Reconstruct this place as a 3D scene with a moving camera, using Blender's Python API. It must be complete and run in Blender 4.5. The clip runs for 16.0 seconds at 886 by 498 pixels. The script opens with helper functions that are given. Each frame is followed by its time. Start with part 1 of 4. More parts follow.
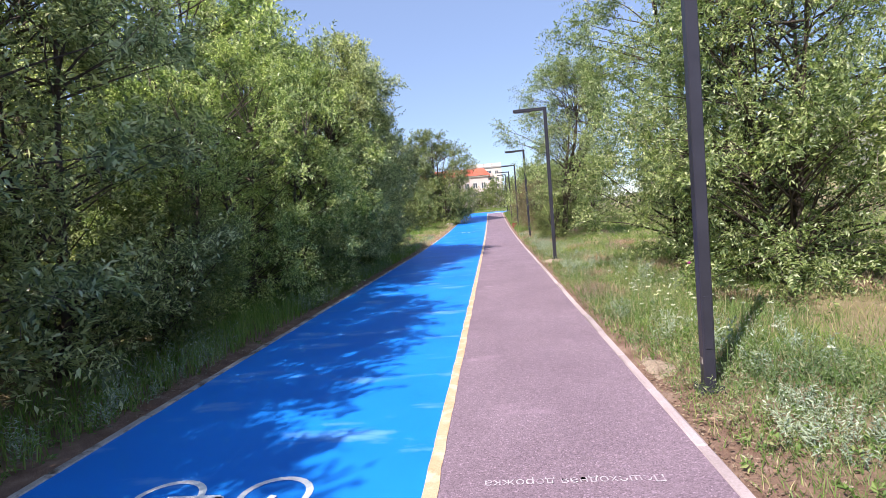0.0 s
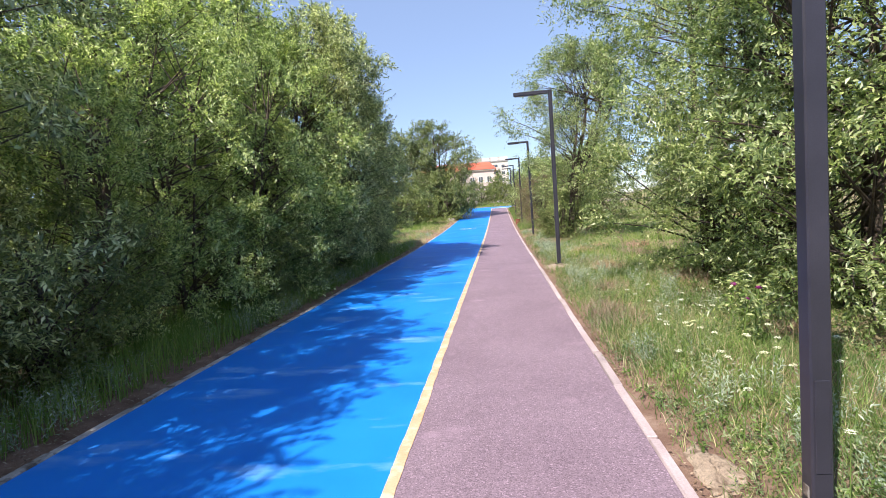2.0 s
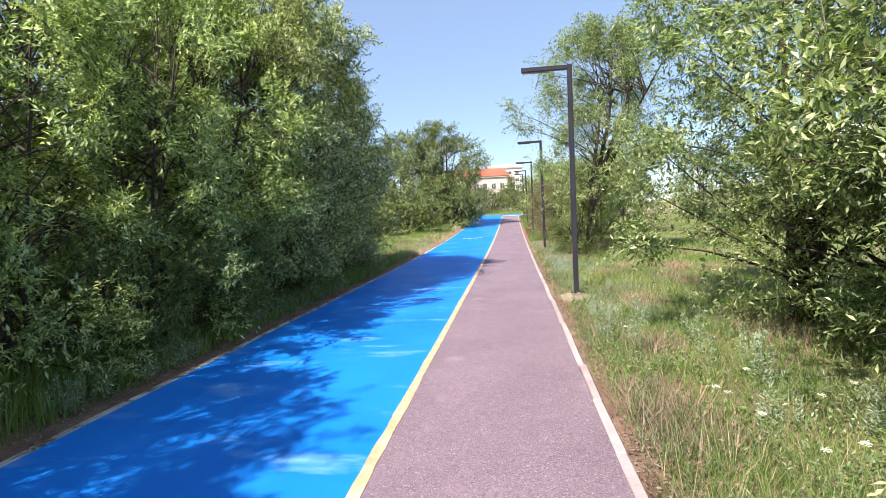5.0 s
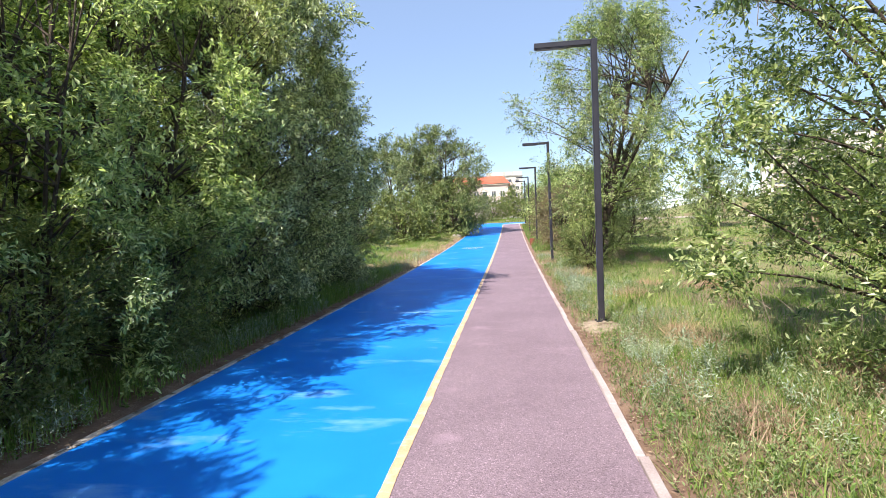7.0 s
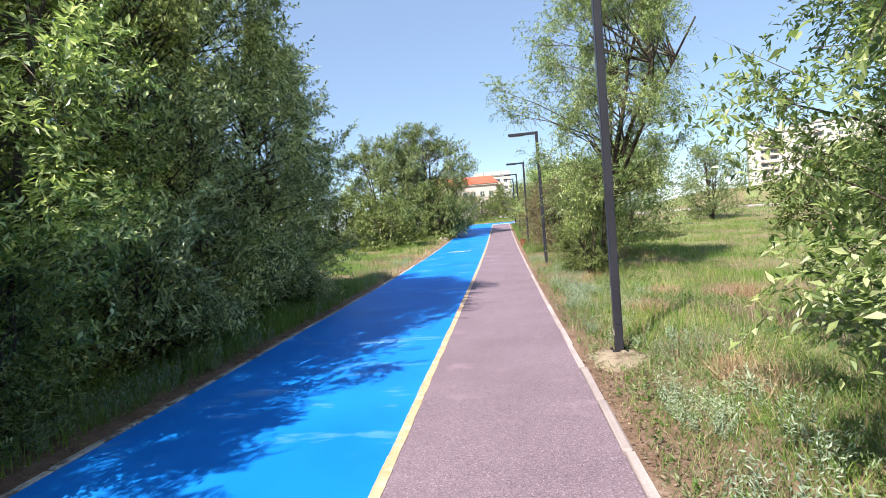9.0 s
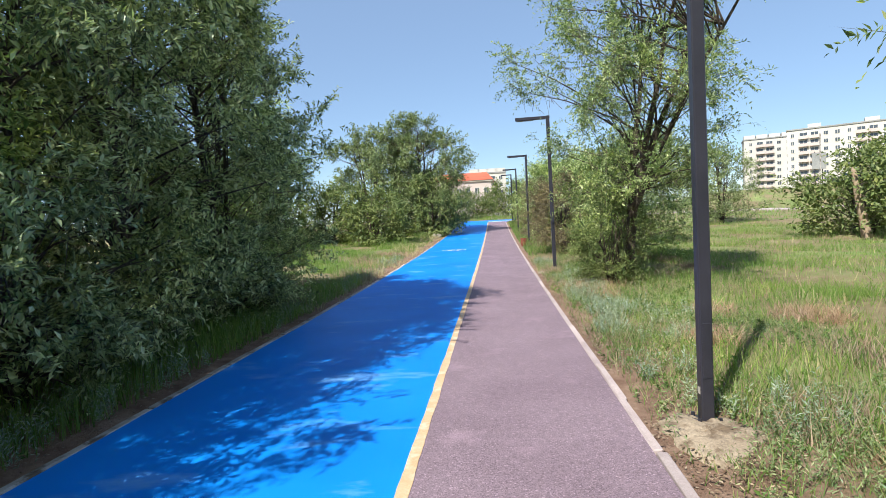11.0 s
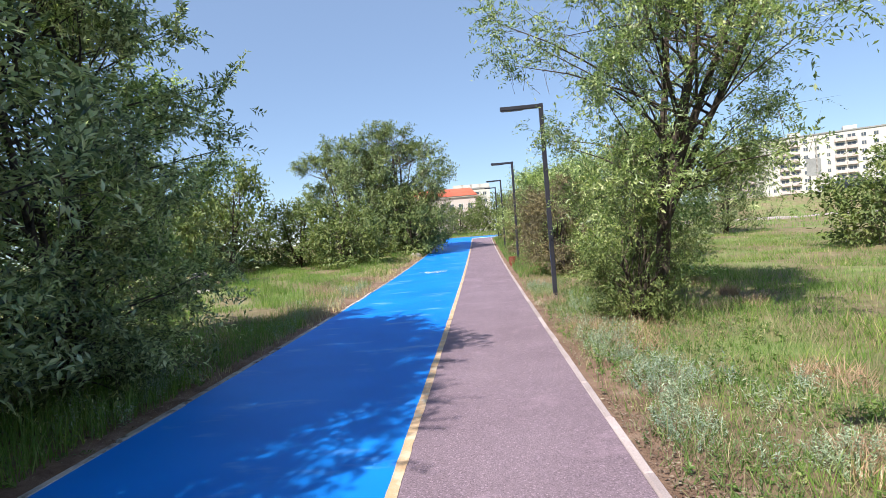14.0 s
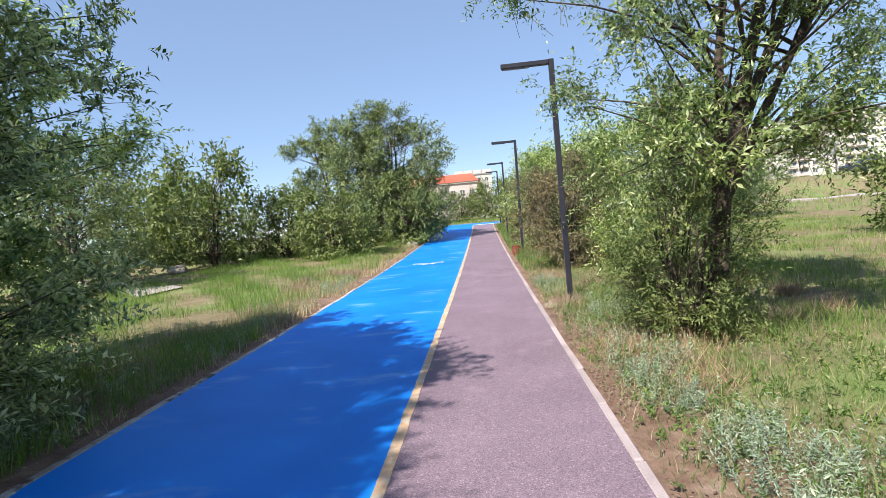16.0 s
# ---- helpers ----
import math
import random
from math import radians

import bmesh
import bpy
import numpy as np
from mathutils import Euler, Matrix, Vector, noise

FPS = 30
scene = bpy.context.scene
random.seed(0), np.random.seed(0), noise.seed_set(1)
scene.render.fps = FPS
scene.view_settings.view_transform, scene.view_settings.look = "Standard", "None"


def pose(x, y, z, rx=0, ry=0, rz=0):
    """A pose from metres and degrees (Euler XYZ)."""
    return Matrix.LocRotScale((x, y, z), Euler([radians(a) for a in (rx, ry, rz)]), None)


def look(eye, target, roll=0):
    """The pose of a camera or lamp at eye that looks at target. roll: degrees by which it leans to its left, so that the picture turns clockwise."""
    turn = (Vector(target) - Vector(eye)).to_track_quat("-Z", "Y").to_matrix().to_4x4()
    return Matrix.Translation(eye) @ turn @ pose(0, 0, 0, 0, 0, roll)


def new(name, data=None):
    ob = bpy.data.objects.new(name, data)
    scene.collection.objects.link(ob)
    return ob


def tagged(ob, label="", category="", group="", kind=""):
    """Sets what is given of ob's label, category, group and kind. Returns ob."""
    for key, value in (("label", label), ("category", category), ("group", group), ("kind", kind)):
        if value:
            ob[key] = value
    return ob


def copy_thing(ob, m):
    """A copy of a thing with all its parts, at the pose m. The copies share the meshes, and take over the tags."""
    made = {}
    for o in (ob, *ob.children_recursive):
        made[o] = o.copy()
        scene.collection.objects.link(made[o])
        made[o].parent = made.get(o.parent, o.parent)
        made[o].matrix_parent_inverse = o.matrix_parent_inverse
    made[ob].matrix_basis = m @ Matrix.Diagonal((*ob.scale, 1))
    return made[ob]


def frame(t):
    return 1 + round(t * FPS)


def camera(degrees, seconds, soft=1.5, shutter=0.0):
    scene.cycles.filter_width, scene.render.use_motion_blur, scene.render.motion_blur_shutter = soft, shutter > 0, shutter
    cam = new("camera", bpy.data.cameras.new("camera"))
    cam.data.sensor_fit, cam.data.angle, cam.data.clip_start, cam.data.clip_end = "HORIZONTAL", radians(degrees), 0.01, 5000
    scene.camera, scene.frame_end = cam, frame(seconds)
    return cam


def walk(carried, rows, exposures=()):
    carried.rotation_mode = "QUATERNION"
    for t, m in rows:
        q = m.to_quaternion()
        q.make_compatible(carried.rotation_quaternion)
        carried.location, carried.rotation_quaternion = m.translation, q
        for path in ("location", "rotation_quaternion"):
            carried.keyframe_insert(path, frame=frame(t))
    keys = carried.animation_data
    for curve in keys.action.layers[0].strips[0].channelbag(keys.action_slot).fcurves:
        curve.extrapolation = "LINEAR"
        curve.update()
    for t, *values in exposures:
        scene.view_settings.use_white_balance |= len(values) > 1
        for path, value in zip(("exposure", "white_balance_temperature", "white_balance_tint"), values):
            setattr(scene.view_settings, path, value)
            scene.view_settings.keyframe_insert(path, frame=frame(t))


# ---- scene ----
cam = camera(78.9, 16.0, soft=0.8)
PATH = [
    (0, (0.445, -0.198, 1.487), (0.255, 1.788, 1.357), -4.8),
    (0.5, (0.479, 0.189, 1.494), (0.258, 2.172, 1.359), -5.3),
    (1, (0.53, 0.64, 1.525), (0.306, 2.623, 1.384), -5.2),
    (1.5, (0.612, 1.11, 1.533), (0.385, 3.091, 1.38), -5.4),
    (2, (0.696, 1.594, 1.538), (0.483, 3.577, 1.386), -4.1),
    (2.5, (0.777, 2.101, 1.534), (0.538, 4.08, 1.371), -2.7),
    (3, (0.888, 2.628, 1.548), (0.642, 4.608, 1.41), -2.2),
    (3.5, (0.919, 3.155, 1.547), (0.672, 5.135, 1.403), -2.6),
    (4, (0.956, 3.661, 1.552), (0.69, 5.638, 1.411), -3.1),
    (6.5, (0.836, 5.978, 1.554), (0.596, 7.96, 1.448), -2.1),
    (7, (0.792, 6.457, 1.566), (0.537, 8.439, 1.467), -2.5),
    (7.5, (0.795, 6.944, 1.571), (0.531, 8.925, 1.496), -3.1),
    (8, (0.821, 7.436, 1.574), (0.557, 9.417, 1.49), -4.6),
    (8.5, (0.897, 7.934, 1.577), (0.663, 9.919, 1.488), -5.1),
    (11, (0.599, 10.528, 1.55), (0.403, 12.515, 1.441), -3.1),
    (11.5, (0.618, 11.04, 1.559), (0.404, 13.027, 1.473), -4.5),
    (12, (0.618, 11.569, 1.566), (0.431, 13.558, 1.493), -4.6),
    (12.5, (0.607, 12.096, 1.559), (0.449, 14.089, 1.488), -4.3),
    (13, (0.596, 12.644, 1.55), (0.457, 14.639, 1.515), -4.0),
    (13.5, (0.615, 13.175, 1.545), (0.479, 15.17, 1.502), -4.2),
    (14, (0.652, 13.669, 1.549), (0.512, 15.664, 1.499), -4.4),
    (14.5, (0.64, 14.13, 1.542), (0.486, 16.123, 1.476), -4.5),
    (15, (0.671, 14.584, 1.533), (0.519, 16.577, 1.463), -4.9),
    (15.5, (0.698, 15.114, 1.526), (0.54, 17.106, 1.447), -4.9),
    (16, (0.737, 15.717, 1.549), (0.584, 17.708, 1.451), -5.0),
]
walk(cam, [(t, look(eye, target, roll)) for t, eye, target, roll in PATH], exposures=((0.0, 0.92, 6450, 15), (4.0, 1.04, 6700, 9), (8.0, 1.1, 6700, 7), (11.0, 0.75, 6450, 2), (16.0, 0.8, 6450, 7)))

# ---- light ----
SUN_EL, SHADOW = radians(48), Vector((0.52, 0.854))
to_sun = Vector((-SHADOW.x * math.cos(SUN_EL), -SHADOW.y * math.cos(SUN_EL), math.sin(SUN_EL)))
world = bpy.data.worlds.new("sky")
scene.world = world
world.use_nodes = True
wn = world.node_tree.nodes
sky = wn.new("ShaderNodeTexSky")
sky.sky_type, sky.sun_disc = "NISHITA", False
sky.sun_elevation, sky.sun_rotation = SUN_EL, math.atan2(to_sun.x, to_sun.y)
sky.air_density, sky.dust_density, sky.ozone_density, sky.altitude = 1.0, 0.0, 2.5, 1200
wn["Background"].inputs["Strength"].default_value = 0.106
haze = wn.new("ShaderNodeMix")
haze.data_type = "RGBA"
haze.inputs[0].default_value, haze.inputs[7].default_value = 0.5, (2.3, 3.05, 4.9, 1)
world.node_tree.links.new(sky.outputs[0], haze.inputs[6])
world.node_tree.links.new(haze.outputs[2], wn["Background"].inputs["Color"])
sun_data = bpy.data.lights.new("sun", "SUN")
sun_data.energy, sun_data.angle, sun_data.color = 5.0, radians(0.53), (1.0, 0.95, 0.87)
sun = new("sun", sun_data)
sun.matrix_world = look(to_sun * 60, (0, 0, 0))


# ---- materials ----
def material(name, rough=0.8, metal=0.0, spec=0.3):
    m = bpy.data.materials.new(name)
    m.use_nodes = True
    b = m.node_tree.nodes["Principled BSDF"]
    b.inputs["Roughness"].default_value, b.inputs["Metallic"].default_value = rough, metal
    b.inputs["Specular IOR Level"].default_value = spec
    return m, m.node_tree.nodes, m.node_tree.links, b


def ramp(nodes, stops):
    r = nodes.new("ShaderNodeValToRGB")
    while len(r.color_ramp.elements) < len(stops):
        r.color_ramp.elements.new(0.5)
    for e, (p, c) in zip(r.color_ramp.elements, stops):
        e.position, e.color = p, (*c, 1)
    return r


def noise_node(nodes, links, vec, scale, detail=6, rough=0.6):
    n = nodes.new("ShaderNodeTexNoise")
    n.inputs["Scale"].default_value, n.inputs["Detail"].default_value, n.inputs["Roughness"].default_value = scale, detail, rough
    links.new(vec, n.inputs["Vector"])
    return n.outputs["Fac"]


def mixed(nodes, links, fac, a, b, mode="MIX"):
    n = nodes.new("ShaderNodeMix")
    n.data_type, n.blend_type = "RGBA", mode
    for sock, v in ((n.inputs[0], fac), (n.inputs[6], a), (n.inputs[7], b)):
        if isinstance(v, (int, float)):
            sock.default_value = v
        elif isinstance(v, tuple):
            sock.default_value = (*v, 1)
        else:
            links.new(v, sock)
    return n.outputs[2]


def bumped(nodes, links, bsdf, height, strength, distance):
    n = nodes.new("ShaderNodeBump")
    n.inputs["Strength"].default_value, n.inputs["Distance"].default_value = strength, distance
    links.new(height, n.inputs["Height"])
    links.new(n.outputs[0], bsdf.inputs["Normal"])


def rough_surface(name, dark, light, big=1.0, fine=60.0, rough=0.85, bump=0.4, depth=0.004, blotch=None, blotch_at=(0.58, 0.66), per_piece=0.0, metal=0.0, spec=0.3, speck=0.35, chips=0.0, stretch=None):
    """A mineral or painted surface: broad stains, fine grain, optional blotches of another colour."""
    m, n, l, b = material(name, rough, metal, spec)
    pos = n.new("ShaderNodeNewGeometry").outputs["Position"]
    broad = noise_node(n, l, pos, big, 5)
    grain = noise_node(n, l, pos, fine, 3, 0.7)
    r = ramp(n, ((0.3, dark), (0.7, light)))
    l.new(broad, r.inputs[0])
    g = ramp(n, ((0.3, (0.45,) * 3), (0.72, (1.25,) * 3)))
    l.new(grain, g.inputs[0])
    c = mixed(n, l, speck, r.outputs[0], g.outputs[0], "MULTIPLY")
    if chips:
        cell = n.new("ShaderNodeTexVoronoi")
        cell.inputs["Scale"].default_value = chips
        l.new(pos, cell.inputs["Vector"])
        tone = n.new("ShaderNodeSeparateColor")
        l.new(cell.outputs["Color"], tone.inputs[0])
        kk = ramp(n, ((0.0, (0.55,) * 3), (0.5, (0.95,) * 3), (0.9, (1.1,) * 3), (1.0, (1.75,) * 3)))
        l.new(tone.outputs[0], kk.inputs[0])
        c = mixed(n, l, 0.8, c, kk.outputs[0], "MULTIPLY")
    if blotch:
        at = pos
        if stretch:
            drawn = n.new("ShaderNodeVectorMath")
            drawn.operation = "MULTIPLY"
            drawn.inputs[1].default_value = stretch
            l.new(pos, drawn.inputs[0])
            at = drawn.outputs[0]
        q = noise_node(n, l, at, big * 1.9, 7, 0.62)
        k = ramp(n, ((blotch_at[0], (0, 0, 0)), (blotch_at[1], (1, 1, 1))))
        l.new(q, k.inputs[0])
        c = mixed(n, l, k.outputs[0], c, blotch)
    if per_piece:
        o = n.new("ShaderNodeObjectInfo").outputs["Random"]
        t = ramp(n, ((0, (1 - per_piece,) * 3), (1, (1 + per_piece,) * 3)))
        l.new(o, t.inputs[0])
        c = mixed(n, l, 1.0, c, t.outputs[0], "MULTIPLY")
    l.new(c, b.inputs["Base Color"])
    bumped(n, l, b, grain, bump, depth)
    return m


def leafy(name, stops, translucent=0.35, rough=0.5, spec=0.4, shift=1.0):
    """Leaves and blades: every leaf takes its own tone; light shines through."""
    m, n, l, b = material(name, rough, 0.0, spec)
    rnd = n.new("ShaderNodeNewGeometry").outputs["Random Per Island"]
    r = ramp(n, stops)
    l.new(rnd, r.inputs[0])
    pos = n.new("ShaderNodeNewGeometry").outputs["Position"]
    broad = noise_node(n, l, pos, 0.9, 3)
    t = ramp(n, ((0.3, (0.72, 0.78, 0.8)), (0.7, (1.25, 1.18, 0.95))))
    l.new(broad, t.inputs[0])
    c = mixed(n, l, 1.0, r.outputs[0], t.outputs[0], "MULTIPLY")
    l.new(c, b.inputs["Base Color"])
    tr = n.new("ShaderNodeBsdfTranslucent")
    warm = mixed(n, l, 1.0, c, (1.06 * shift, 1.17 * shift, 0.72 * shift), "MULTIPLY")
    l.new(warm, tr.inputs["Color"])
    mx = n.new("ShaderNodeMixShader")
    mx.inputs[0].default_value = translucent
    l.new(b.outputs[0], mx.inputs[1])
    l.new(tr.outputs[0], mx.inputs[2])
    l.new(mx.outputs[0], n["Material Output"].inputs[0])
    return m


BLUE = rough_surface("blue_road_paint", (0.006, 0.18, 0.68), (0.012, 0.23, 0.80), 0.7, 130, 0.5, 0.35, 0.003, blotch=(0.15, 0.36, 0.75), blotch_at=(0.57, 0.72), speck=0.25, spec=0.15, stretch=(0.55, 1.5, 1))
PURPLE = rough_surface("mauve_asphalt", (0.218, 0.152, 0.192), (0.28, 0.2, 0.247), 0.8, 95, 0.85, 0.9, 0.006, blotch=(0.34, 0.235, 0.295), blotch_at=(0.58, 0.78), speck=0.6, chips=115)
FADED = rough_surface("faded_white_paint", (0.40, 0.33, 0.38), (0.62, 0.57, 0.60), 9.0, 90, 0.75, 0.3, 0.002, blotch=(0.28, 0.2, 0.25), blotch_at=(0.5, 0.6), speck=0.6)
YELLOW = rough_surface("worn_yellow_paint", (0.54, 0.335, 0.19), (0.62, 0.435, 0.29), 3.0, 110, 0.65, 0.3, 0.002, blotch=(0.60, 0.48, 0.36), blotch_at=(0.5, 0.62), speck=0.4)
WHITE = rough_surface("worn_white_paint", (0.68, 0.70, 0.72), (0.85, 0.86, 0.86), 4.0, 110, 0.65, 0.3, 0.002, speck=0.35)
KERB = rough_surface("pale_concrete", (0.35, 0.275, 0.28), (0.48, 0.39, 0.395), 2.0, 90, 0.9, 0.5, 0.003, blotch=(0.33, 0.27, 0.24), blotch_at=(0.62, 0.72), per_piece=0.12, speck=0.4)
KERB_L = rough_surface("grey_concrete", (0.32, 0.29, 0.27), (0.55, 0.50, 0.47), 3.0, 80, 0.9, 0.6, 0.004, blotch=(0.12, 0.09, 0.07), blotch_at=(0.5, 0.62), per_piece=0.2, speck=0.45)
SAND = rough_surface("sandy_soil", (0.30, 0.225, 0.165), (0.42, 0.33, 0.25), 4.0, 60, 0.95, 0.8, 0.012, blotch=(0.17, 0.12, 0.085), blotch_at=(0.5, 0.62), speck=0.6)
POLE = rough_surface("dark_painted_steel", (0.022, 0.021, 0.03), (0.034, 0.032, 0.045), 3.0, 160, 0.42, 0.15, 0.001, blotch=(0.05, 0.043, 0.05), blotch_at=(0.68, 0.74), spec=0.4, speck=0.3)
LED = rough_surface("lamp_glass", (0.25, 0.25, 0.27), (0.35, 0.35, 0.37), 8.0, 60, 0.25, 0.05, 0.001, spec=0.5)
BARK = rough_surface("grey_brown_bark", (0.05, 0.035, 0.027), (0.13, 0.10, 0.08), 9.0, 38, 0.95, 1.0, 0.02, speck=0.6)
TWIG = rough_surface("pale_twig_bark", (0.14, 0.115, 0.085), (0.24, 0.20, 0.15), 9.0, 50, 0.9, 0.6, 0.006, speck=0.4)
DEADWOOD = rough_surface("bare_pale_wood", (0.30, 0.21, 0.14), (0.45, 0.34, 0.25), 5.0, 30, 0.9, 0.7, 0.01, speck=0.5)
STONE = rough_surface("grey_stone", (0.22, 0.19, 0.16), (0.40, 0.36, 0.32), 4.0, 40, 0.95, 0.9, 0.01, speck=0.5)
LITTER = leafy("leaf_litter", ((0.0, (0.10, 0.055, 0.04)), (0.5, (0.22, 0.145, 0.11)), (1.0, (0.40, 0.31, 0.25))), 0.1)
RUST = rough_surface("rust_red_paint", (0.17, 0.045, 0.03), (0.26, 0.08, 0.05), 5.0, 60, 0.75, 0.3, 0.003, speck=0.4)
WALL_CREAM = rough_surface("cream_panel_wall", (0.52, 0.475, 0.43), (0.60, 0.56, 0.52), 0.12, 3.0, 0.9, 0.2, 0.01, speck=0.12)
WALL_PINK = rough_surface("pale_pink_render", (0.50, 0.40, 0.375), (0.58, 0.48, 0.455), 0.2, 4.0, 0.9, 0.2, 0.01, speck=0.12)
ROOF_RED = rough_surface("red_metal_roof", (0.52, 0.10, 0.055), (0.62, 0.14, 0.08), 0.3, 6.0, 0.6, 0.2, 0.01, speck=0.15)
ROOF_GREY = rough_surface("grey_roofing", (0.25, 0.24, 0.24), (0.36, 0.35, 0.34), 0.3, 6.0, 0.9, 0.2, 0.01)
GLASS = rough_surface("dark_window_glass", (0.05, 0.06, 0.075), (0.10, 0.11, 0.13), 0.3, 5.0, 0.12, 0.0, 0.001, spec=0.6, speck=0.1)
CAR = rough_surface("dark_car_paint", (0.02, 0.022, 0.03), (0.03, 0.032, 0.04), 2.0, 30, 0.25, 0.0, 0.001, spec=0.6, speck=0.1)
RUBBER = rough_surface("black_rubber", (0.018,) * 3, (0.03,) * 3, 6.0, 60, 0.9, 0.2, 0.002)
ASPHALT = rough_surface("grey_asphalt", (0.10, 0.095, 0.09), (0.15, 0.14, 0.135), 0.5, 40, 0.9, 0.4, 0.004)
LEAF_WILLOW = leafy("silvery_green_leaves", ((0.0, (0.055, 0.08, 0.035)), (0.35, (0.215, 0.25, 0.115)), (0.7, (0.44, 0.465, 0.26)), (1.0, (0.76, 0.76, 0.58))), 0.43, 0.36, 0.6, 1.3)
LEAF_ELM = leafy("fresh_green_leaves", ((0.0, (0.06, 0.105, 0.035)), (0.35, (0.235, 0.30, 0.115)), (0.7, (0.435, 0.485, 0.225)), (1.0, (0.74, 0.75, 0.52))), 0.48, 0.36, 0.6, 1.3)
LEAF_DEEP = leafy("deep_green_elm_leaves", ((0.0, (0.06, 0.10, 0.04)), (0.4, (0.19, 0.25, 0.10)), (0.78, (0.35, 0.40, 0.19)), (1.0, (0.66, 0.67, 0.48))), 0.45, 0.36, 0.6, 1.3)
LEAF_GREY = leafy("grey_green_leaves", ((0.0, (0.11, 0.15, 0.065)), (0.5, (0.21, 0.26, 0.12)), (1.0, (0.38, 0.41, 0.24))), 0.3, 0.45, 0.4)
LEAF_OLIVE = leafy("olive_green_leaves", ((0.0, (0.10, 0.14, 0.05)), (0.5, (0.17, 0.215, 0.08)), (1.0, (0.27, 0.29, 0.13))), 0.3, 0.5, 0.3)
LEAF_DRY = leafy("brownish_leaves", ((0.0, (0.14, 0.12, 0.07)), (0.5, (0.22, 0.18, 0.11)), (1.0, (0.32, 0.26, 0.17))), 0.25, 0.6, 0.2)
GRASS = leafy("green_grass_blades", ((0.0, (0.085, 0.15, 0.04)), (0.5, (0.15, 0.235, 0.07)), (0.85, (0.23, 0.31, 0.105)), (1.0, (0.40, 0.38, 0.22))), 0.35, 0.5, 0.3)
MEADOW = leafy("bright_meadow_blades", ((0.0, (0.12, 0.215, 0.045)), (0.6, (0.195, 0.30, 0.08)), (1.0, (0.33, 0.385, 0.14))), 0.4, 0.5, 0.3)
STRAW = leafy("dry_straw_blades", ((0.0, (0.30, 0.24, 0.15)), (0.5, (0.42, 0.35, 0.23)), (1.0, (0.55, 0.47, 0.33))), 0.2, 0.6, 0.2)
RUSSET = leafy("pinkish_dry_blades", ((0.0, (0.26, 0.16, 0.13)), (0.5, (0.40, 0.27, 0.22)), (1.0, (0.52, 0.39, 0.32))), 0.2, 0.6, 0.2)
WORM = leafy("grey_green_wormwood", ((0.0, (0.20, 0.26, 0.19)), (0.6, (0.32, 0.38, 0.31)), (1.0, (0.46, 0.51, 0.45))), 0.2, 0.7, 0.1)
HERB = leafy("dull_green_herbs", ((0.0, (0.10, 0.15, 0.07)), (0.5, (0.19, 0.25, 0.13)), (0.85, (0.27, 0.32, 0.20)), (1.0, (0.42, 0.40, 0.29))), 0.25, 0.6, 0.2)
PETAL = leafy("white_petals", ((0.0, (0.55, 0.57, 0.48)), (1.0, (0.80, 0.80, 0.72))), 0.2, 0.7, 0.1)
THISTLE = leafy("magenta_florets", ((0.0, (0.32, 0.04, 0.28)), (1.0, (0.50, 0.10, 0.42))), 0.2, 0.7, 0.1)


def ground_material():
    m, n, l, b = material("earth_and_turf", 0.95, 0, 0.1)
    pos = n.new("ShaderNodeNewGeometry").outputs["Position"]
    soil = ramp(n, ((0.3, (0.14, 0.08, 0.06)), (0.55, (0.25, 0.16, 0.12)), (0.75, (0.37, 0.27, 0.22))))
    l.new(noise_node(n, l, pos, 3.5, 8, 0.7), soil.inputs[0])
    turf = ramp(n, ((0.3, (0.11, 0.155, 0.05)), (0.55, (0.19, 0.24, 0.085)), (0.75, (0.29, 0.30, 0.13))))
    l.new(noise_node(n, l, pos, 0.8, 8, 0.7), turf.inputs[0])
    k = ramp(n, ((0.42, (0, 0, 0)), (0.62, (1, 1, 1))))
    l.new(noise_node(n, l, pos, 0.28, 8, 0.7), k.inputs[0])
    dist = n.new("ShaderNodeSeparateXYZ")
    l.new(pos, dist.inputs[0])
    away = n.new("ShaderNodeMath")
    away.operation = "ABSOLUTE"
    mid = n.new("ShaderNodeMath")
    mid.operation = "ADD"
    mid.inputs[1].default_value = 0.5
    l.new(dist.outputs[0], mid.inputs[0])
    l.new(mid.outputs[0], away.inputs[0])
    verge = n.new("ShaderNodeMapRange")
    verge.inputs[1].default_value, verge.inputs[2].default_value = 2.3, 4.0
    l.new(away.outputs[0], verge.inputs[0])
    beyond = n.new("ShaderNodeMapRange")
    beyond.inputs[1].default_value, beyond.inputs[2].default_value = 60.0, 63.5
    l.new(dist.outputs[1], beyond.inputs[0])
    field = n.new("ShaderNodeMath")
    field.operation = "MAXIMUM"
    l.new(verge.outputs[0], field.inputs[0])
    l.new(beyond.outputs[0], field.inputs[1])
    cover = n.new("ShaderNodeMath")
    cover.operation = "MULTIPLY"
    open_up = n.new("ShaderNodeMath")
    open_up.operation = "MAXIMUM"
    l.new(k.outputs[0], open_up.inputs[0])
    open_up.inputs[1].default_value = 0.3
    l.new(open_up.outputs[0], cover.inputs[0])
    l.new(field.outputs[0], cover.inputs[1])
    l.new(mixed(n, l, cover.outputs[0], soil.outputs[0], turf.outputs[0]), b.inputs["Base Color"])
    bumped(n, l, b, noise_node(n, l, pos, 25, 6, 0.7), 0.9, 0.03)
    return m


EARTH = ground_material()


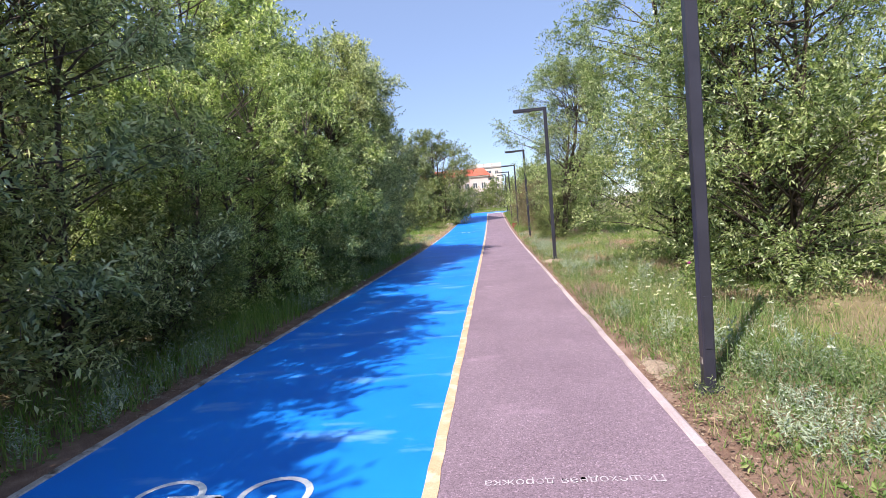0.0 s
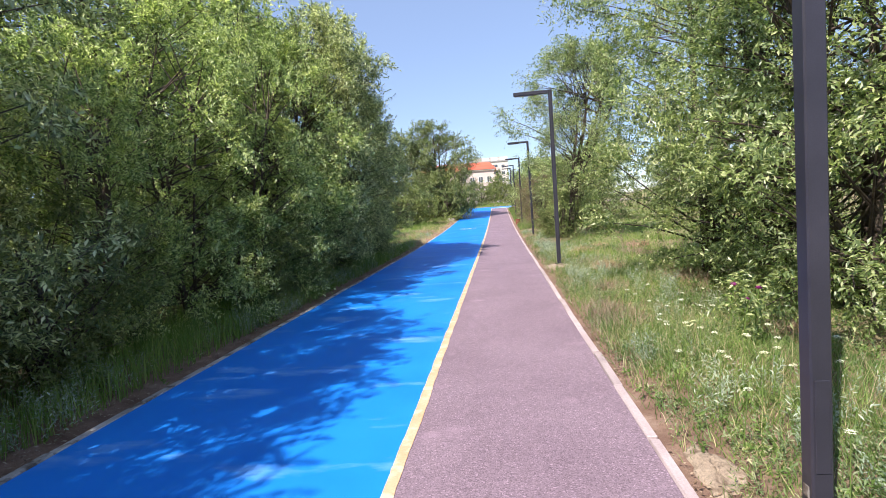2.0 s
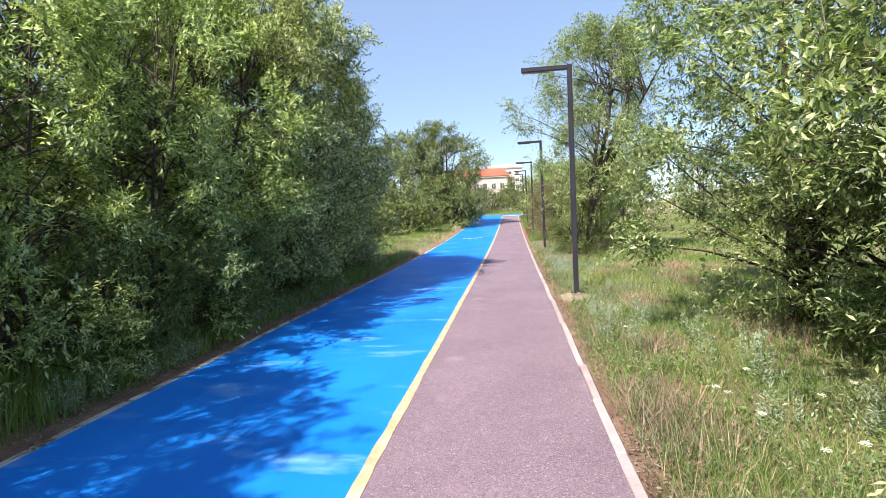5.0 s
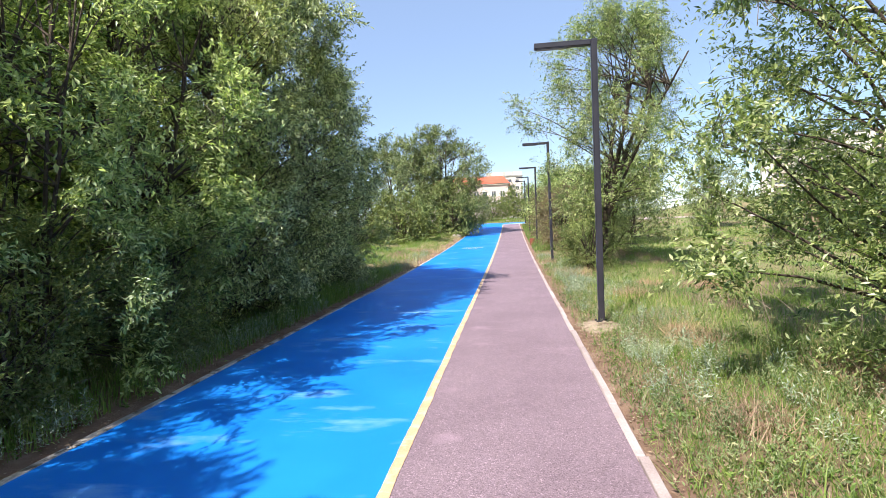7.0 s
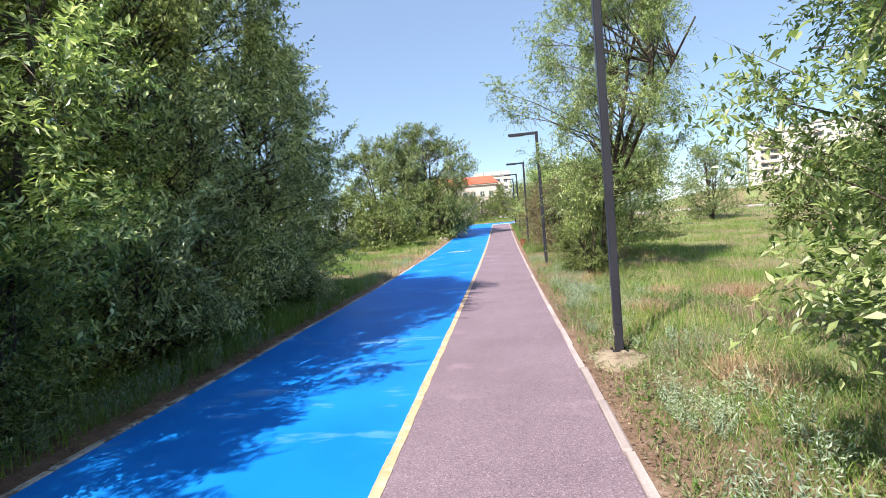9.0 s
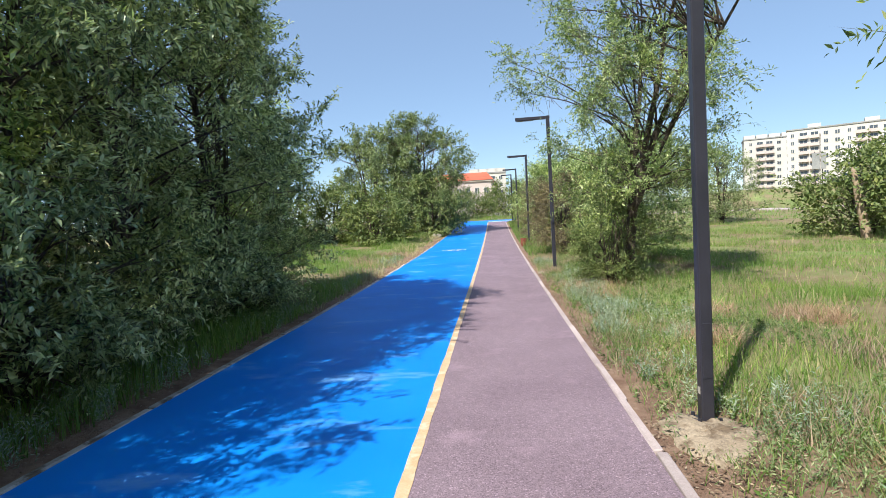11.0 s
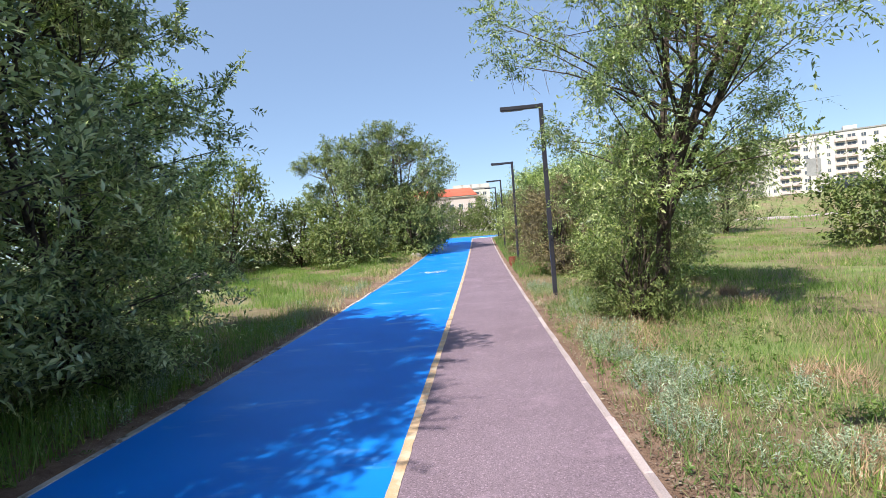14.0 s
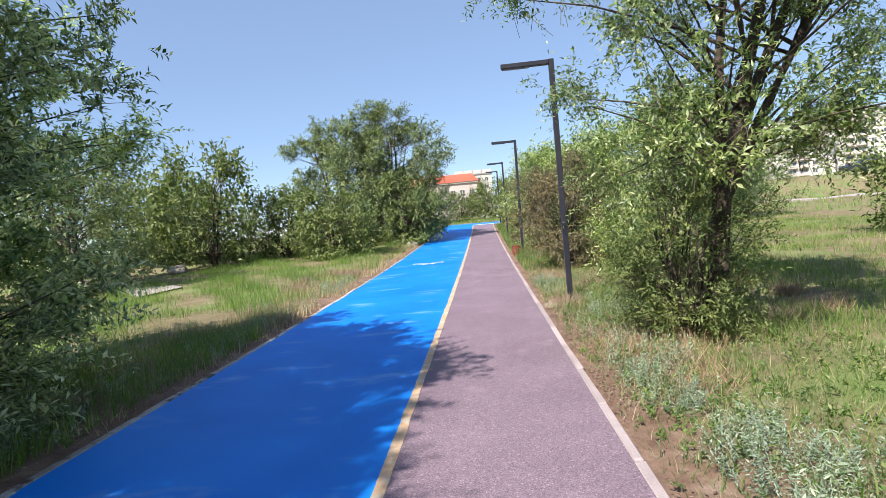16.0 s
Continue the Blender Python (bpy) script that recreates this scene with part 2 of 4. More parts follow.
# ---- mesh helpers ----
def mesh_of(name, verts, faces, mat, smooth=False):
    """A mesh from an (n, 3) array and an (m, k) array of corner numbers, or a list of such arrays."""
    me = bpy.data.meshes.new(name)
    faces = faces if isinstance(faces, list) else [faces]
    verts = np.asarray(verts, np.float32)
    loops = np.concatenate([np.asarray(f, np.int32).ravel() for f in faces])
    sizes = np.concatenate([np.full(len(f), np.asarray(f).shape[1], np.int32) for f in faces])
    me.vertices.add(len(verts))
    me.vertices.foreach_set("co", verts.ravel())
    me.loops.add(len(loops))
    me.loops.foreach_set("vertex_index", loops)
    me.polygons.add(len(sizes))
    me.polygons.foreach_set("loop_start", np.concatenate(([0], np.cumsum(sizes)[:-1])).astype(np.int32))
    me.polygons.foreach_set("use_smooth", np.full(len(sizes), smooth))
    me.update(calc_edges=True)
    me.validate()
    me.materials.append(mat)
    return me


def part(name, bm, mat, parent=None, label="", smooth=False):
    me = bpy.data.meshes.new(name)
    bm.to_mesh(me)
    bm.free()
    me.materials.append(mat)
    if smooth:
        me.polygons.foreach_set("use_smooth", np.full(len(me.polygons), True))
    return link(name, me, parent, label)


def link(name, me, parent=None, label=""):
    ob = new(name, me)
    ob.parent = parent
    return tagged(ob, label)


def box(bm, x0, x1, y0, y1, z0, z1, bevel=0.0):
    vs = bmesh.ops.create_cube(bm, size=1, matrix=Matrix.Translation(((x0 + x1) / 2, (y0 + y1) / 2, (z0 + z1) / 2)) @ Matrix.Diagonal((x1 - x0, y1 - y0, z1 - z0, 1)))["verts"]
    if bevel:
        es = list({e for v in vs for e in v.link_edges})
        bmesh.ops.bevel(bm, geom=es, offset=bevel, segments=1, affect="EDGES")
    return bm


def boxed(*a, **k):
    return box(bmesh.new(), *a, **k)


def tube(points, radii, sides=6):
    """Vertices and quads of a tapered tube along points."""
    p = np.asarray(points, float)
    d = np.gradient(p, axis=0)
    d /= np.linalg.norm(d, axis=1)[:, None] + 1e-9
    ref = np.where(np.abs(d[:, 2:3]) > 0.9, np.array([[1.0, 0, 0]]), np.array([[0, 0, 1.0]]))
    u = np.cross(d, ref)
    u /= np.linalg.norm(u, axis=1)[:, None] + 1e-9
    w = np.cross(d, u)
    a = np.linspace(0, 2 * math.pi, sides, endpoint=False)
    r = np.asarray(radii, float)[:, None, None]
    v = p[:, None] + r * (np.cos(a)[None, :, None] * u[:, None] + np.sin(a)[None, :, None] * w[:, None])
    n = len(p)
    i, j = np.meshgrid(np.arange(n - 1), np.arange(sides), indexing="ij")
    k = (j + 1) % sides
    f = np.stack((i * sides + j, i * sides + k, (i + 1) * sides + k, (i + 1) * sides + j), -1).reshape(-1, 4)
    return v.reshape(-1, 3), f


def joined(pieces):
    vs, fs, at = [], [], 0
    for v, f in pieces:
        vs.append(v)
        fs.append(f + at)
        at += len(v)
    return np.concatenate(vs), np.concatenate(fs)


# ---- plants ----
def leaf_cloud(rng, base, along, size, ratio, droop, per_twig, twig_len, facing=None):
    """Twigs at base going along, each with leaves set alternately on both sides: vertices and triangles."""
    n = len(base)
    s = (np.arange(per_twig) + 0.6) / per_twig
    bend = np.zeros((n, per_twig, 3))
    bend[..., 2] = -droop * (s[None] ** 2) * twig_len[:, None]
    at = base[:, None] + along[:, None] * (s[None, :, None] * twig_len[:, None, None]) + bend
    side = np.cross(along, rng.normal(size=(n, 3)))
    side /= np.linalg.norm(side, axis=1)[:, None] + 1e-9
    sign = np.where(np.arange(per_twig) % 2, 1.0, -1.0)
    d = along[:, None] * 0.75 + side[:, None] * sign[None, :, None] * 0.9 + rng.normal(scale=0.38, size=(n, per_twig, 3))
    d[..., 2] -= 0.18
    d /= np.linalg.norm(d, axis=2)[..., None] + 1e-9
    d, at = d.reshape(-1, 3), at.reshape(-1, 3)
    up = rng.normal(scale=0.45, size=d.shape) + np.array([0, 0, 0.95])
    if facing is not None:
        up += np.repeat(facing, per_twig, axis=0) * 0.5
    w = np.cross(d, up)
    w /= np.linalg.norm(w, axis=1)[:, None] + 1e-9
    nrm = np.cross(w, d)
    ln = size * rng.uniform(0.65, 1.25, (len(d), 1))
    wd = ln * ratio * rng.uniform(0.8, 1.2, (len(d), 1))
    v = np.stack((at, at + d * ln * 0.45 + w * wd * 0.5 + nrm * wd * 0.18, at + d * ln - nrm * ln * 0.08, at + d * ln * 0.45 - w * wd * 0.5 + nrm * wd * 0.18), 1).reshape(-1, 3)
    k = np.arange(len(d))[:, None] * 4
    f = np.concatenate((k + np.array([[0, 1, 2]]), k + np.array([[0, 2, 3]])), 1).reshape(-1, 3)
    return v, f


def tree(name, seed, height, radius, stems, clumps, twigs, per_twig, size, ratio, leaf, label, low=0.0, clump_r=(0.45, 0.85), droop=0.25, lean=(0, 0), trunk_r=0.09, top=0.55, category="tree", open_core=0.55, bare=0.0, taper=0.0, fill=0.16, cut=None, fork=0.0, skirt=0.72):
    """A tree: tapered stems and limbs that reach into clumps of leafy twigs. low: how far above the ground the leaves begin; cut: no boughs on the -x side of cut[0] below the height cut[1]."""
    rng = np.random.default_rng(seed)
    ob = new(name)
    tagged(ob, label, category)
    wood = []
    tips = []
    for i in range(stems):
        a = rng.uniform(0, 2 * math.pi)
        out = radius * rng.uniform(0.1, 0.5) * (0.3 if stems == 1 else 1)
        t = np.linspace(0, 1, 8)
        h = height * rng.uniform(0.72, 0.92)
        foot = 0.03 if fork else 0.12 * (stems > 1)
        spread = out * (np.clip((t - fork) / (1 - fork), 0, 1) ** 1.15 * (1.9 if fork else 1.0) if fork else t ** 1.3)
        x = math.cos(a) * (foot + spread) + lean[0] * t + rng.normal(scale=0.05, size=8) * t
        y = math.sin(a) * (foot + spread) + lean[1] * t + rng.normal(scale=0.05, size=8) * t
        p = np.stack((x, y, h * t - 0.1), 1)
        wood.append(tube(p, trunk_r * rng.uniform(0.75, 1.1) * (1 - 0.85 * t) + 0.008, 8))
        tips.append(p)
    # clump centres fill an uneven envelope, more of them near its outside
    z = rng.uniform(0, 1, clumps)
    prof = np.where(z < top, skirt + (1 - skirt) * np.sin(z / top * math.pi / 2), np.sqrt(np.clip(1 - ((z - top) / (1.02 - top)) ** 2, 0, 1)))
    if taper:
        z = z ** 1.25
        prof = np.clip(1.03 - z, 0.02, 1) ** taper
    ang = rng.uniform(0, 2 * math.pi, clumps)
    rr = radius * prof * (open_core + (1 - open_core) * np.sqrt(rng.uniform(0, 1, clumps))) * (1 + 0.22 * np.sin(ang * 3 + seed) + 0.12 * np.sin(ang * 5 + z * 9)) * rng.uniform(0.85, 1.14, clumps)
    lift = low + z * (height - low)
    c = np.stack((np.cos(ang) * rr + lean[0] * lift / height, np.sin(ang) * rr + lean[1] * lift / height, lift), 1)
    cr = rng.uniform(*clump_r, clumps) * (0.6 + 0.4 * prof)
    if cut:
        stay = ~((c[:, 0] < cut[0]) & (c[:, 2] < cut[1]))
        c, cr, lift = c[stay], cr[stay], lift[stay]
        clumps = len(c)
    for ci in c:
        p = tips[rng.integers(len(tips))]
        zs = max((fork or 0.12 * rng.uniform(0.3, 1)) * height, min(ci[2] - rng.uniform(0.5, 1.6), height * 0.7))
        b = np.array([np.interp(zs, p[:, 2], p[:, q]) for q in range(3)])
        t = np.linspace(0, 1, 4)[:, None]
        mid = (b + ci) / 2 + rng.normal(scale=0.12, size=3) + np.array([0, 0, 0.15])
        q = (1 - t) ** 2 * b + 2 * t * (1 - t) * mid + t ** 2 * ci
        wood.append(tube(q, np.linspace(0.018, 0.004, 4) * (0.6 + height / 10), 4))
    v, f = joined(wood)
    link("trunk", mesh_of("trunk", v, f, BARK, True), ob)
    # every clump is a spray of branchlets, set with twigs; a part of the twigs fills the inside
    axis = np.stack((lean[0] * lift / height, lean[1] * lift / height, lift * 0.75), 1)
    out_c = c - axis
    out_c /= np.linalg.norm(out_c, axis=1)[:, None] + 1e-9
    sprays = out_c[:, None] * 0.75 + rng.normal(scale=0.55, size=(clumps, 6, 3)) + np.array([0, 0, 0.3])
    sprays /= np.linalg.norm(sprays, axis=2)[..., None]
    k = rng.integers(0, clumps, twigs)
    d = sprays[k, rng.integers(0, 6, twigs)]
    reach = cr[k] * 1.5
    base = c[k] + d * (reach * (rng.uniform(0, 1, twigs) ** 0.8 - 0.42))[:, None] + rng.normal(scale=0.07, size=(twigs, 3))
    inside = rng.uniform(0, 1, twigs) < fill
    base[inside] = (c[k] * rng.uniform(0.25, 0.85, (twigs, 1)) * np.array([1, 1, 0]) + np.array([0, 0, 1]) * c[k])[inside] + rng.normal(scale=0.25, size=(inside.sum(), 3))
    along = d * 0.7 + rng.normal(scale=0.42, size=(twigs, 3)) + np.array([0, 0, 0.12])
    along /= np.linalg.norm(along, axis=1)[:, None]
    keep = base[:, 2] > 0.12
    base, along, d = base[keep], along[keep], d[keep]
    length = rng.uniform(0.22, 0.5, len(base)) * (size / 0.075) ** 0.5
    v, f = leaf_cloud(rng, base, along, size, ratio, droop, per_twig, length, d)
    bad = v[:, 2].reshape(-1, 4).min(1) < 0.02
    f = f.reshape(-1, 2, 3)[~bad].reshape(-1, 3)
    tagged(link("crown", mesh_of("crown", v, f, leaf), ob), kind="stuff")
    # bare twigs that show between the leaves
    show = rng.permutation(len(base))[: int(len(base) * (0.10 + bare))]
    e = base[show] + along[show] * length[show, None]
    s = base[show] - along[show] * length[show, None] * 0.8
    w = np.cross(along[show], rng.normal(size=(len(show), 3)))
    w = w / (np.linalg.norm(w, axis=1)[:, None] + 1e-9) * 0.004 * (size / 0.075)
    v = np.stack((s - w, s + w, e), 1).reshape(-1, 3)
    w2 = np.cross(w, along[show])
    v2 = np.stack((s - w2, s + w2, e), 1).reshape(-1, 3)
    n = len(show) * 3
    tagged(link("brushwood", mesh_of("brushwood", np.concatenate((v, v2)), np.arange(2 * n).reshape(-1, 3), TWIG), ob), kind="stuff")
    return ob


def place(ob, x, y, turn=0.0, scale=1.0, tall=1.0):
    return pose(x, y, float(climb(y)), 0, 0, turn) @ Matrix.Diagonal((scale, scale, scale * tall, 1))


def blades(rng, x, y, z, height, width, lean=0.35, fine=True):
    """Grass blades: a bent strip each (fine), or a single long triangle."""
    n = len(x)
    b = np.stack((x, y, z), 1)
    a = rng.uniform(0, 2 * math.pi, n)
    w = np.stack((np.cos(a), np.sin(a), np.zeros(n)), 1) * (width * rng.uniform(0.6, 1.3, n))[:, None] * 0.5
    a2 = rng.uniform(0, 2 * math.pi, n)
    d = np.stack((np.cos(a2), np.sin(a2), np.zeros(n)), 1) * (lean * rng.uniform(0.2, 1.4, n) * height)[:, None]
    up = np.zeros((n, 3))
    up[:, 2] = height
    if fine:
        v = np.stack((b - w, b + w, b + up * 0.55 + d * 0.35 + w * 0.75, b + up * 0.55 + d * 0.35 - w * 0.75, b + up * 0.95 + d), 1).reshape(-1, 3)
        k = np.arange(n)[:, None] * 5
        return v, [k + np.array([[0, 1, 2, 3]]), k + np.array([[3, 2, 4]])]
    v = np.stack((b - w, b + w, b + up + d), 1).reshape(-1, 3)
    return v, [np.arange(3 * n).reshape(-1, 3)]


# ---- ground ----
def smooth(t):
    t = np.clip(t, 0, 1)
    return t * t * (3 - 2 * t)


def climb(y):
    """The whole place rises gently towards the far end of the path."""
    return 0.00064 * np.clip(np.asarray(y, float) - 18, 0, 44) ** 2


def rise(x, y):
    """Height of the ground: flat along the path, gently uneven in the verges, a bank on the right and a slope far ahead."""
    x, y = np.asarray(x, float), np.asarray(y, float)
    off = np.maximum(np.maximum(x - 1.62, -2.62 - x), np.maximum(y - 62.5, 0))
    rough = 0.035 * np.sin(x * 1.7 + y * 0.9) + 0.03 * np.sin(x * 0.8 - y * 1.3 + 1) + 0.02 * np.sin(x * 3.1 + y * 2.7)
    z = -0.03 + smooth(off / 0.15) * 0.02 + smooth((off - 0.1) / 1.5) * (rough + 0.03)
    z = z + 0.4 * smooth((y - 63) / 22) * smooth((60 - np.abs(x)) / 40)
    z = z + 1.5 * smooth((y - 57.5) / 6) * smooth((x - 14) / 8) * (1 - smooth((y - 63) / 22) * smooth((60 - np.abs(x)) / 40))
    return z + climb(y)


def grid_axis(lo, a, b, hi, step):
    near = np.arange(a, b + step / 2, step)
    far = np.cumsum(step * 1.28 ** np.arange(1, 60))
    return np.concatenate((np.append(a - far[far < a - lo], lo)[::-1], near, np.append(b + far[far < hi - b], hi)))


gx = np.sort(np.concatenate((grid_axis(-2500, -16, 16, 2500, 0.4), [-2.62, -2.6, 1.61, 1.63])))
gy = grid_axis(-2500, -8, 64, 2500, 0.4)
X, Y = np.meshgrid(gx, gy)
V = np.stack((X, Y, rise(X, Y)), -1).reshape(-1, 3)
i, j = np.meshgrid(np.arange(len(gy) - 1), np.arange(len(gx) - 1), indexing="ij")
F = np.stack((i * len(gx) + j, i * len(gx) + j + 1, (i + 1) * len(gx) + j + 1, (i + 1) * len(gx) + j), -1).reshape(-1, 4)
tagged(link("ground", mesh_of("ground", V, F, EARTH, True)), "brown earth with patchy green turf", "ground", kind="structure")

# ---- path ----
PATH_END = 59.5


def strip(left, right, y0, y1, z0, z1, step, wob=0.0, seed=0, gaps=0.0):
    """A slab between two long edges that may wander."""
    rng = np.random.default_rng(seed)
    ys = np.arange(y0, y1 + step / 2, step)
    wa = np.convolve(rng.normal(size=len(ys) + 4), np.ones(5) / 5, "valid") * wob
    wb = np.convolve(rng.normal(size=len(ys) + 4), np.ones(5) / 5, "valid") * wob
    a, b = left + wa, right + wb
    n = len(ys)
    v = np.concatenate([np.stack((e, ys, z + climb(ys)), 1) for e, z in ((a, z1), (b, z1), (a, z0), (b, z0))])
    k = np.arange(n - 1)
    f = np.concatenate([np.stack((p * n + k, q * n + k, q * n + k + 1, p * n + k + 1), 1) for p, q in ((0, 1), (1, 3), (2, 0))])
    ends = np.array([[0, 2 * n, 3 * n, n], [n - 1, 2 * n - 1, 4 * n - 1, 3 * n - 1]])
    return v, np.concatenate((f, ends))


tagged(link("road", mesh_of("cycle_lane", *strip(-2.52, 0.0, -8, PATH_END + 2.6, -0.12, 0.0, 0.5), BLUE)), "bright blue painted cycle lane with worn paler patches", "cycle lane", kind="structure")
tagged(link("pavement", mesh_of("footway", *strip(0.0, 1.535, -8, PATH_END, -0.12, 0.0, 0.5), PURPLE)), "mauve pink asphalt footway beside the cycle lane", "footway", kind="structure")
tagged(link("road", mesh_of("cycle_lane_end", *strip(0.0, 3.4, PATH_END, PATH_END + 2.6, -0.12, 0.0, 0.5), BLUE)), "blue cycle lane turning off past the footway", "cycle lane", kind="structure")
tagged(link("road_marking", mesh_of("line", *strip(-0.040, 0.038, -8, PATH_END, 0.0005, 0.004, 0.05, 0.006, 3), YELLOW)), "worn yellow painted dividing line, edges ragged", "road marking", kind="structure")
tagged(link("road_marking", mesh_of("line", *strip(0.06, 3.4, PATH_END + 0.1, PATH_END + 0.5, 0.0005, 0.004, 0.1, 0.01, 4), WHITE)), "white painted line across the path end", "road marking", kind="structure")
# trodden track that goes on beyond the path
t = np.linspace(0, 1, 30)
cx, cy = -0.6 + 7 * t ** 1.6, 62.3 + 30 * t
w = np.stack((np.full(30, 0.32), np.zeros(30)), 1)
c = np.stack((cx, cy), 1)
v = np.concatenate((np.column_stack((c - w, rise(*(c - w).T) + 0.03)), np.column_stack((c + w, rise(*(c + w).T) + 0.03))))
k = np.arange(29)
tagged(link("path", mesh_of("track", v, np.stack((k, k + 30, k + 31, k + 1), 1), SAND, True)), "trodden pale sandy track through the grass", "path", kind="structure")


def track(name, pts, width, mat, label, lift=0.03):
    p = np.asarray(pts, float)
    s = np.linspace(0, len(p) - 1, 24)
    c = np.stack([np.interp(s, np.arange(len(p)), p[:, q]) for q in (0, 1)], 1)
    d = np.gradient(c, axis=0)
    d /= np.linalg.norm(d, axis=1)[:, None]
    nrm = np.stack((-d[:, 1], d[:, 0]), 1) * width / 2
    a, b = c + nrm, c - nrm
    v = np.concatenate([np.column_stack((e, rise(*e.T) + lift)) for e in (a, b)])
    v = np.concatenate((v, v - np.array([0, 0, 0.15])))
    k = np.arange(23)
    f = np.concatenate([np.stack((p0 + k, p1 + k, p1 + k + 1, p0 + k + 1), 1) for p0, p1 in ((24, 0), (72, 24), (0, 48))])
    return tagged(link(name, mesh_of(name, v, f, mat)), label, "path", kind="structure")


track("pavement", [(12, 59), (24, 55.5), (40, 52.5), (80, 47)], 1.3, KERB, "pale concrete footpath across the meadow", 0.06)
track("road", [(8, 74), (40, 69), (110, 58)], 6.5, ASPHALT, "grey asphalt street behind the meadow bank", 0.05)
track("pavement", [(-9.2, 31.4), (-12.5, 34.4), (-18, 38)], 1.3, KERB, "pale concrete slab path beside the bushes", 0.05)

# ---- kerbs, stone by stone ----
krng = random.Random(5)
for name, x0, x1, mat, label in (("kerb_right", 1.537, 1.607, KERB, "pale pinkish concrete kerb stones, some shifted"), ("kerb_left", -2.60, -2.52, KERB_L, "grey concrete kerb stones half buried in dirt")):
    run = tagged(new(name), label, "kerb", kind="structure")
    meshes = []
    for q in range(6):
        bm = boxed(x0, x1, 0.004, 0.994, -0.12, 0.006 + 0.003 * (q % 3), bevel=0.008 + 0.002 * (q % 3))
        for vv in bm.verts:
            vv.co.x += krng.uniform(-0.004, 0.004)
            vv.co.z += krng.uniform(-0.003, 0.003)
        me = bpy.data.meshes.new("kerb_stone")
        bm.to_mesh(me)
        bm.free()
        me.materials.append(mat)
        meshes.append(me)
    for q in range(67):
        s = link("kerb_stone", meshes[krng.randrange(6)], run)
        foot, head = float(climb(q - 8)), float(climb(q - 7))
        s.matrix_basis = pose(krng.uniform(-0.007, 0.007), -8 + q, foot, math.degrees(math.atan(head - foot)), 0, krng.uniform(-0.5, 0.5))


# ---- painted signs on the ground ----
def ring(bm, x, y, r, w, z, n=28):
    a = [(x + math.cos(q * 2 * math.pi / n) * rr, y + math.sin(q * 2 * math.pi / n) * rr, z) for rr in (r, r - w) for q in range(n)]
    vs = [bm.verts.new(p) for p in a]
    for q in range(n):
        bm.faces.new((vs[q], vs[(q + 1) % n], vs[n + (q + 1) % n], vs[n + q]))


def bar(bm, a, b, w, z):
    d = (Vector(b) - Vector(a)).normalized()
    s = Vector((-d.y, d.x)) * w / 2
    bm.faces.new([bm.verts.new((*(Vector(p) + q), z)) for p, q in ((a, -s), (b, -s), (b, s), (a, s))])


def bicycle_mark(cx, cy):
    bm = bmesh.new()
    ring(bm, cx - 0.32, cy, 0.215, 0.042, 0.004)
    ring(bm, cx + 0.32, cy, 0.215, 0.042, 0.004)
    for a, b in (((-0.32, 0), (-0.13, -0.36)), ((-0.13, -0.36), (0.20, -0.33)), ((0.20, -0.33), (0.0, 0.0)), ((0.0, 0.0), (-0.13, -0.36)), ((-0.32, 0), (0.0, 0.0)), ((0.32, 0), (0.16, -0.46)), ((0.16, -0.46), (0.26, -0.5)), ((-0.13, -0.36), (-0.16, -0.46)), ((-0.24, -0.46), (-0.08, -0.46))):
        bar(bm, (cx + a[0], cy + a[1]), (cx + b[0], cy + b[1]), 0.045, 0.0065)
    for q in bm.verts:
        q.co.z += float(climb(q.co.y))
    return tagged(part("bicycle_marking", bm, WHITE), "white painted bicycle symbol, upside down on blue lane", "road marking", kind="structure")


bicycle_mark(-1.20, 2.60)
bicycle_mark(-1.25, 34.4)
words = bpy.data.curves.new("lettering", "FONT")
words.body, words.size, words.align_x = "Пешеходная дорожка", 0.10, "CENTER"
tmp = new("lettering", words)
bpy.context.view_layer.update()
letters = bpy.data.meshes.new_from_object(tmp.evaluated_get(bpy.context.evaluated_depsgraph_get()))
bpy.data.objects.remove(tmp)
span = max(vv.co.x for vv in letters.vertices) - min(vv.co.x for vv in letters.vertices)
letters.materials.clear()
letters.materials.append(FADED)
words_ob = tagged(link("lettering", letters), "small white painted words, upside down on asphalt", "road marking", kind="structure")
words_ob.matrix_basis = pose(0.77, 2.68, 0.004, 0, 0, 180) @ Matrix.Diagonal((0.95 / span, 1.0, 1, 1))


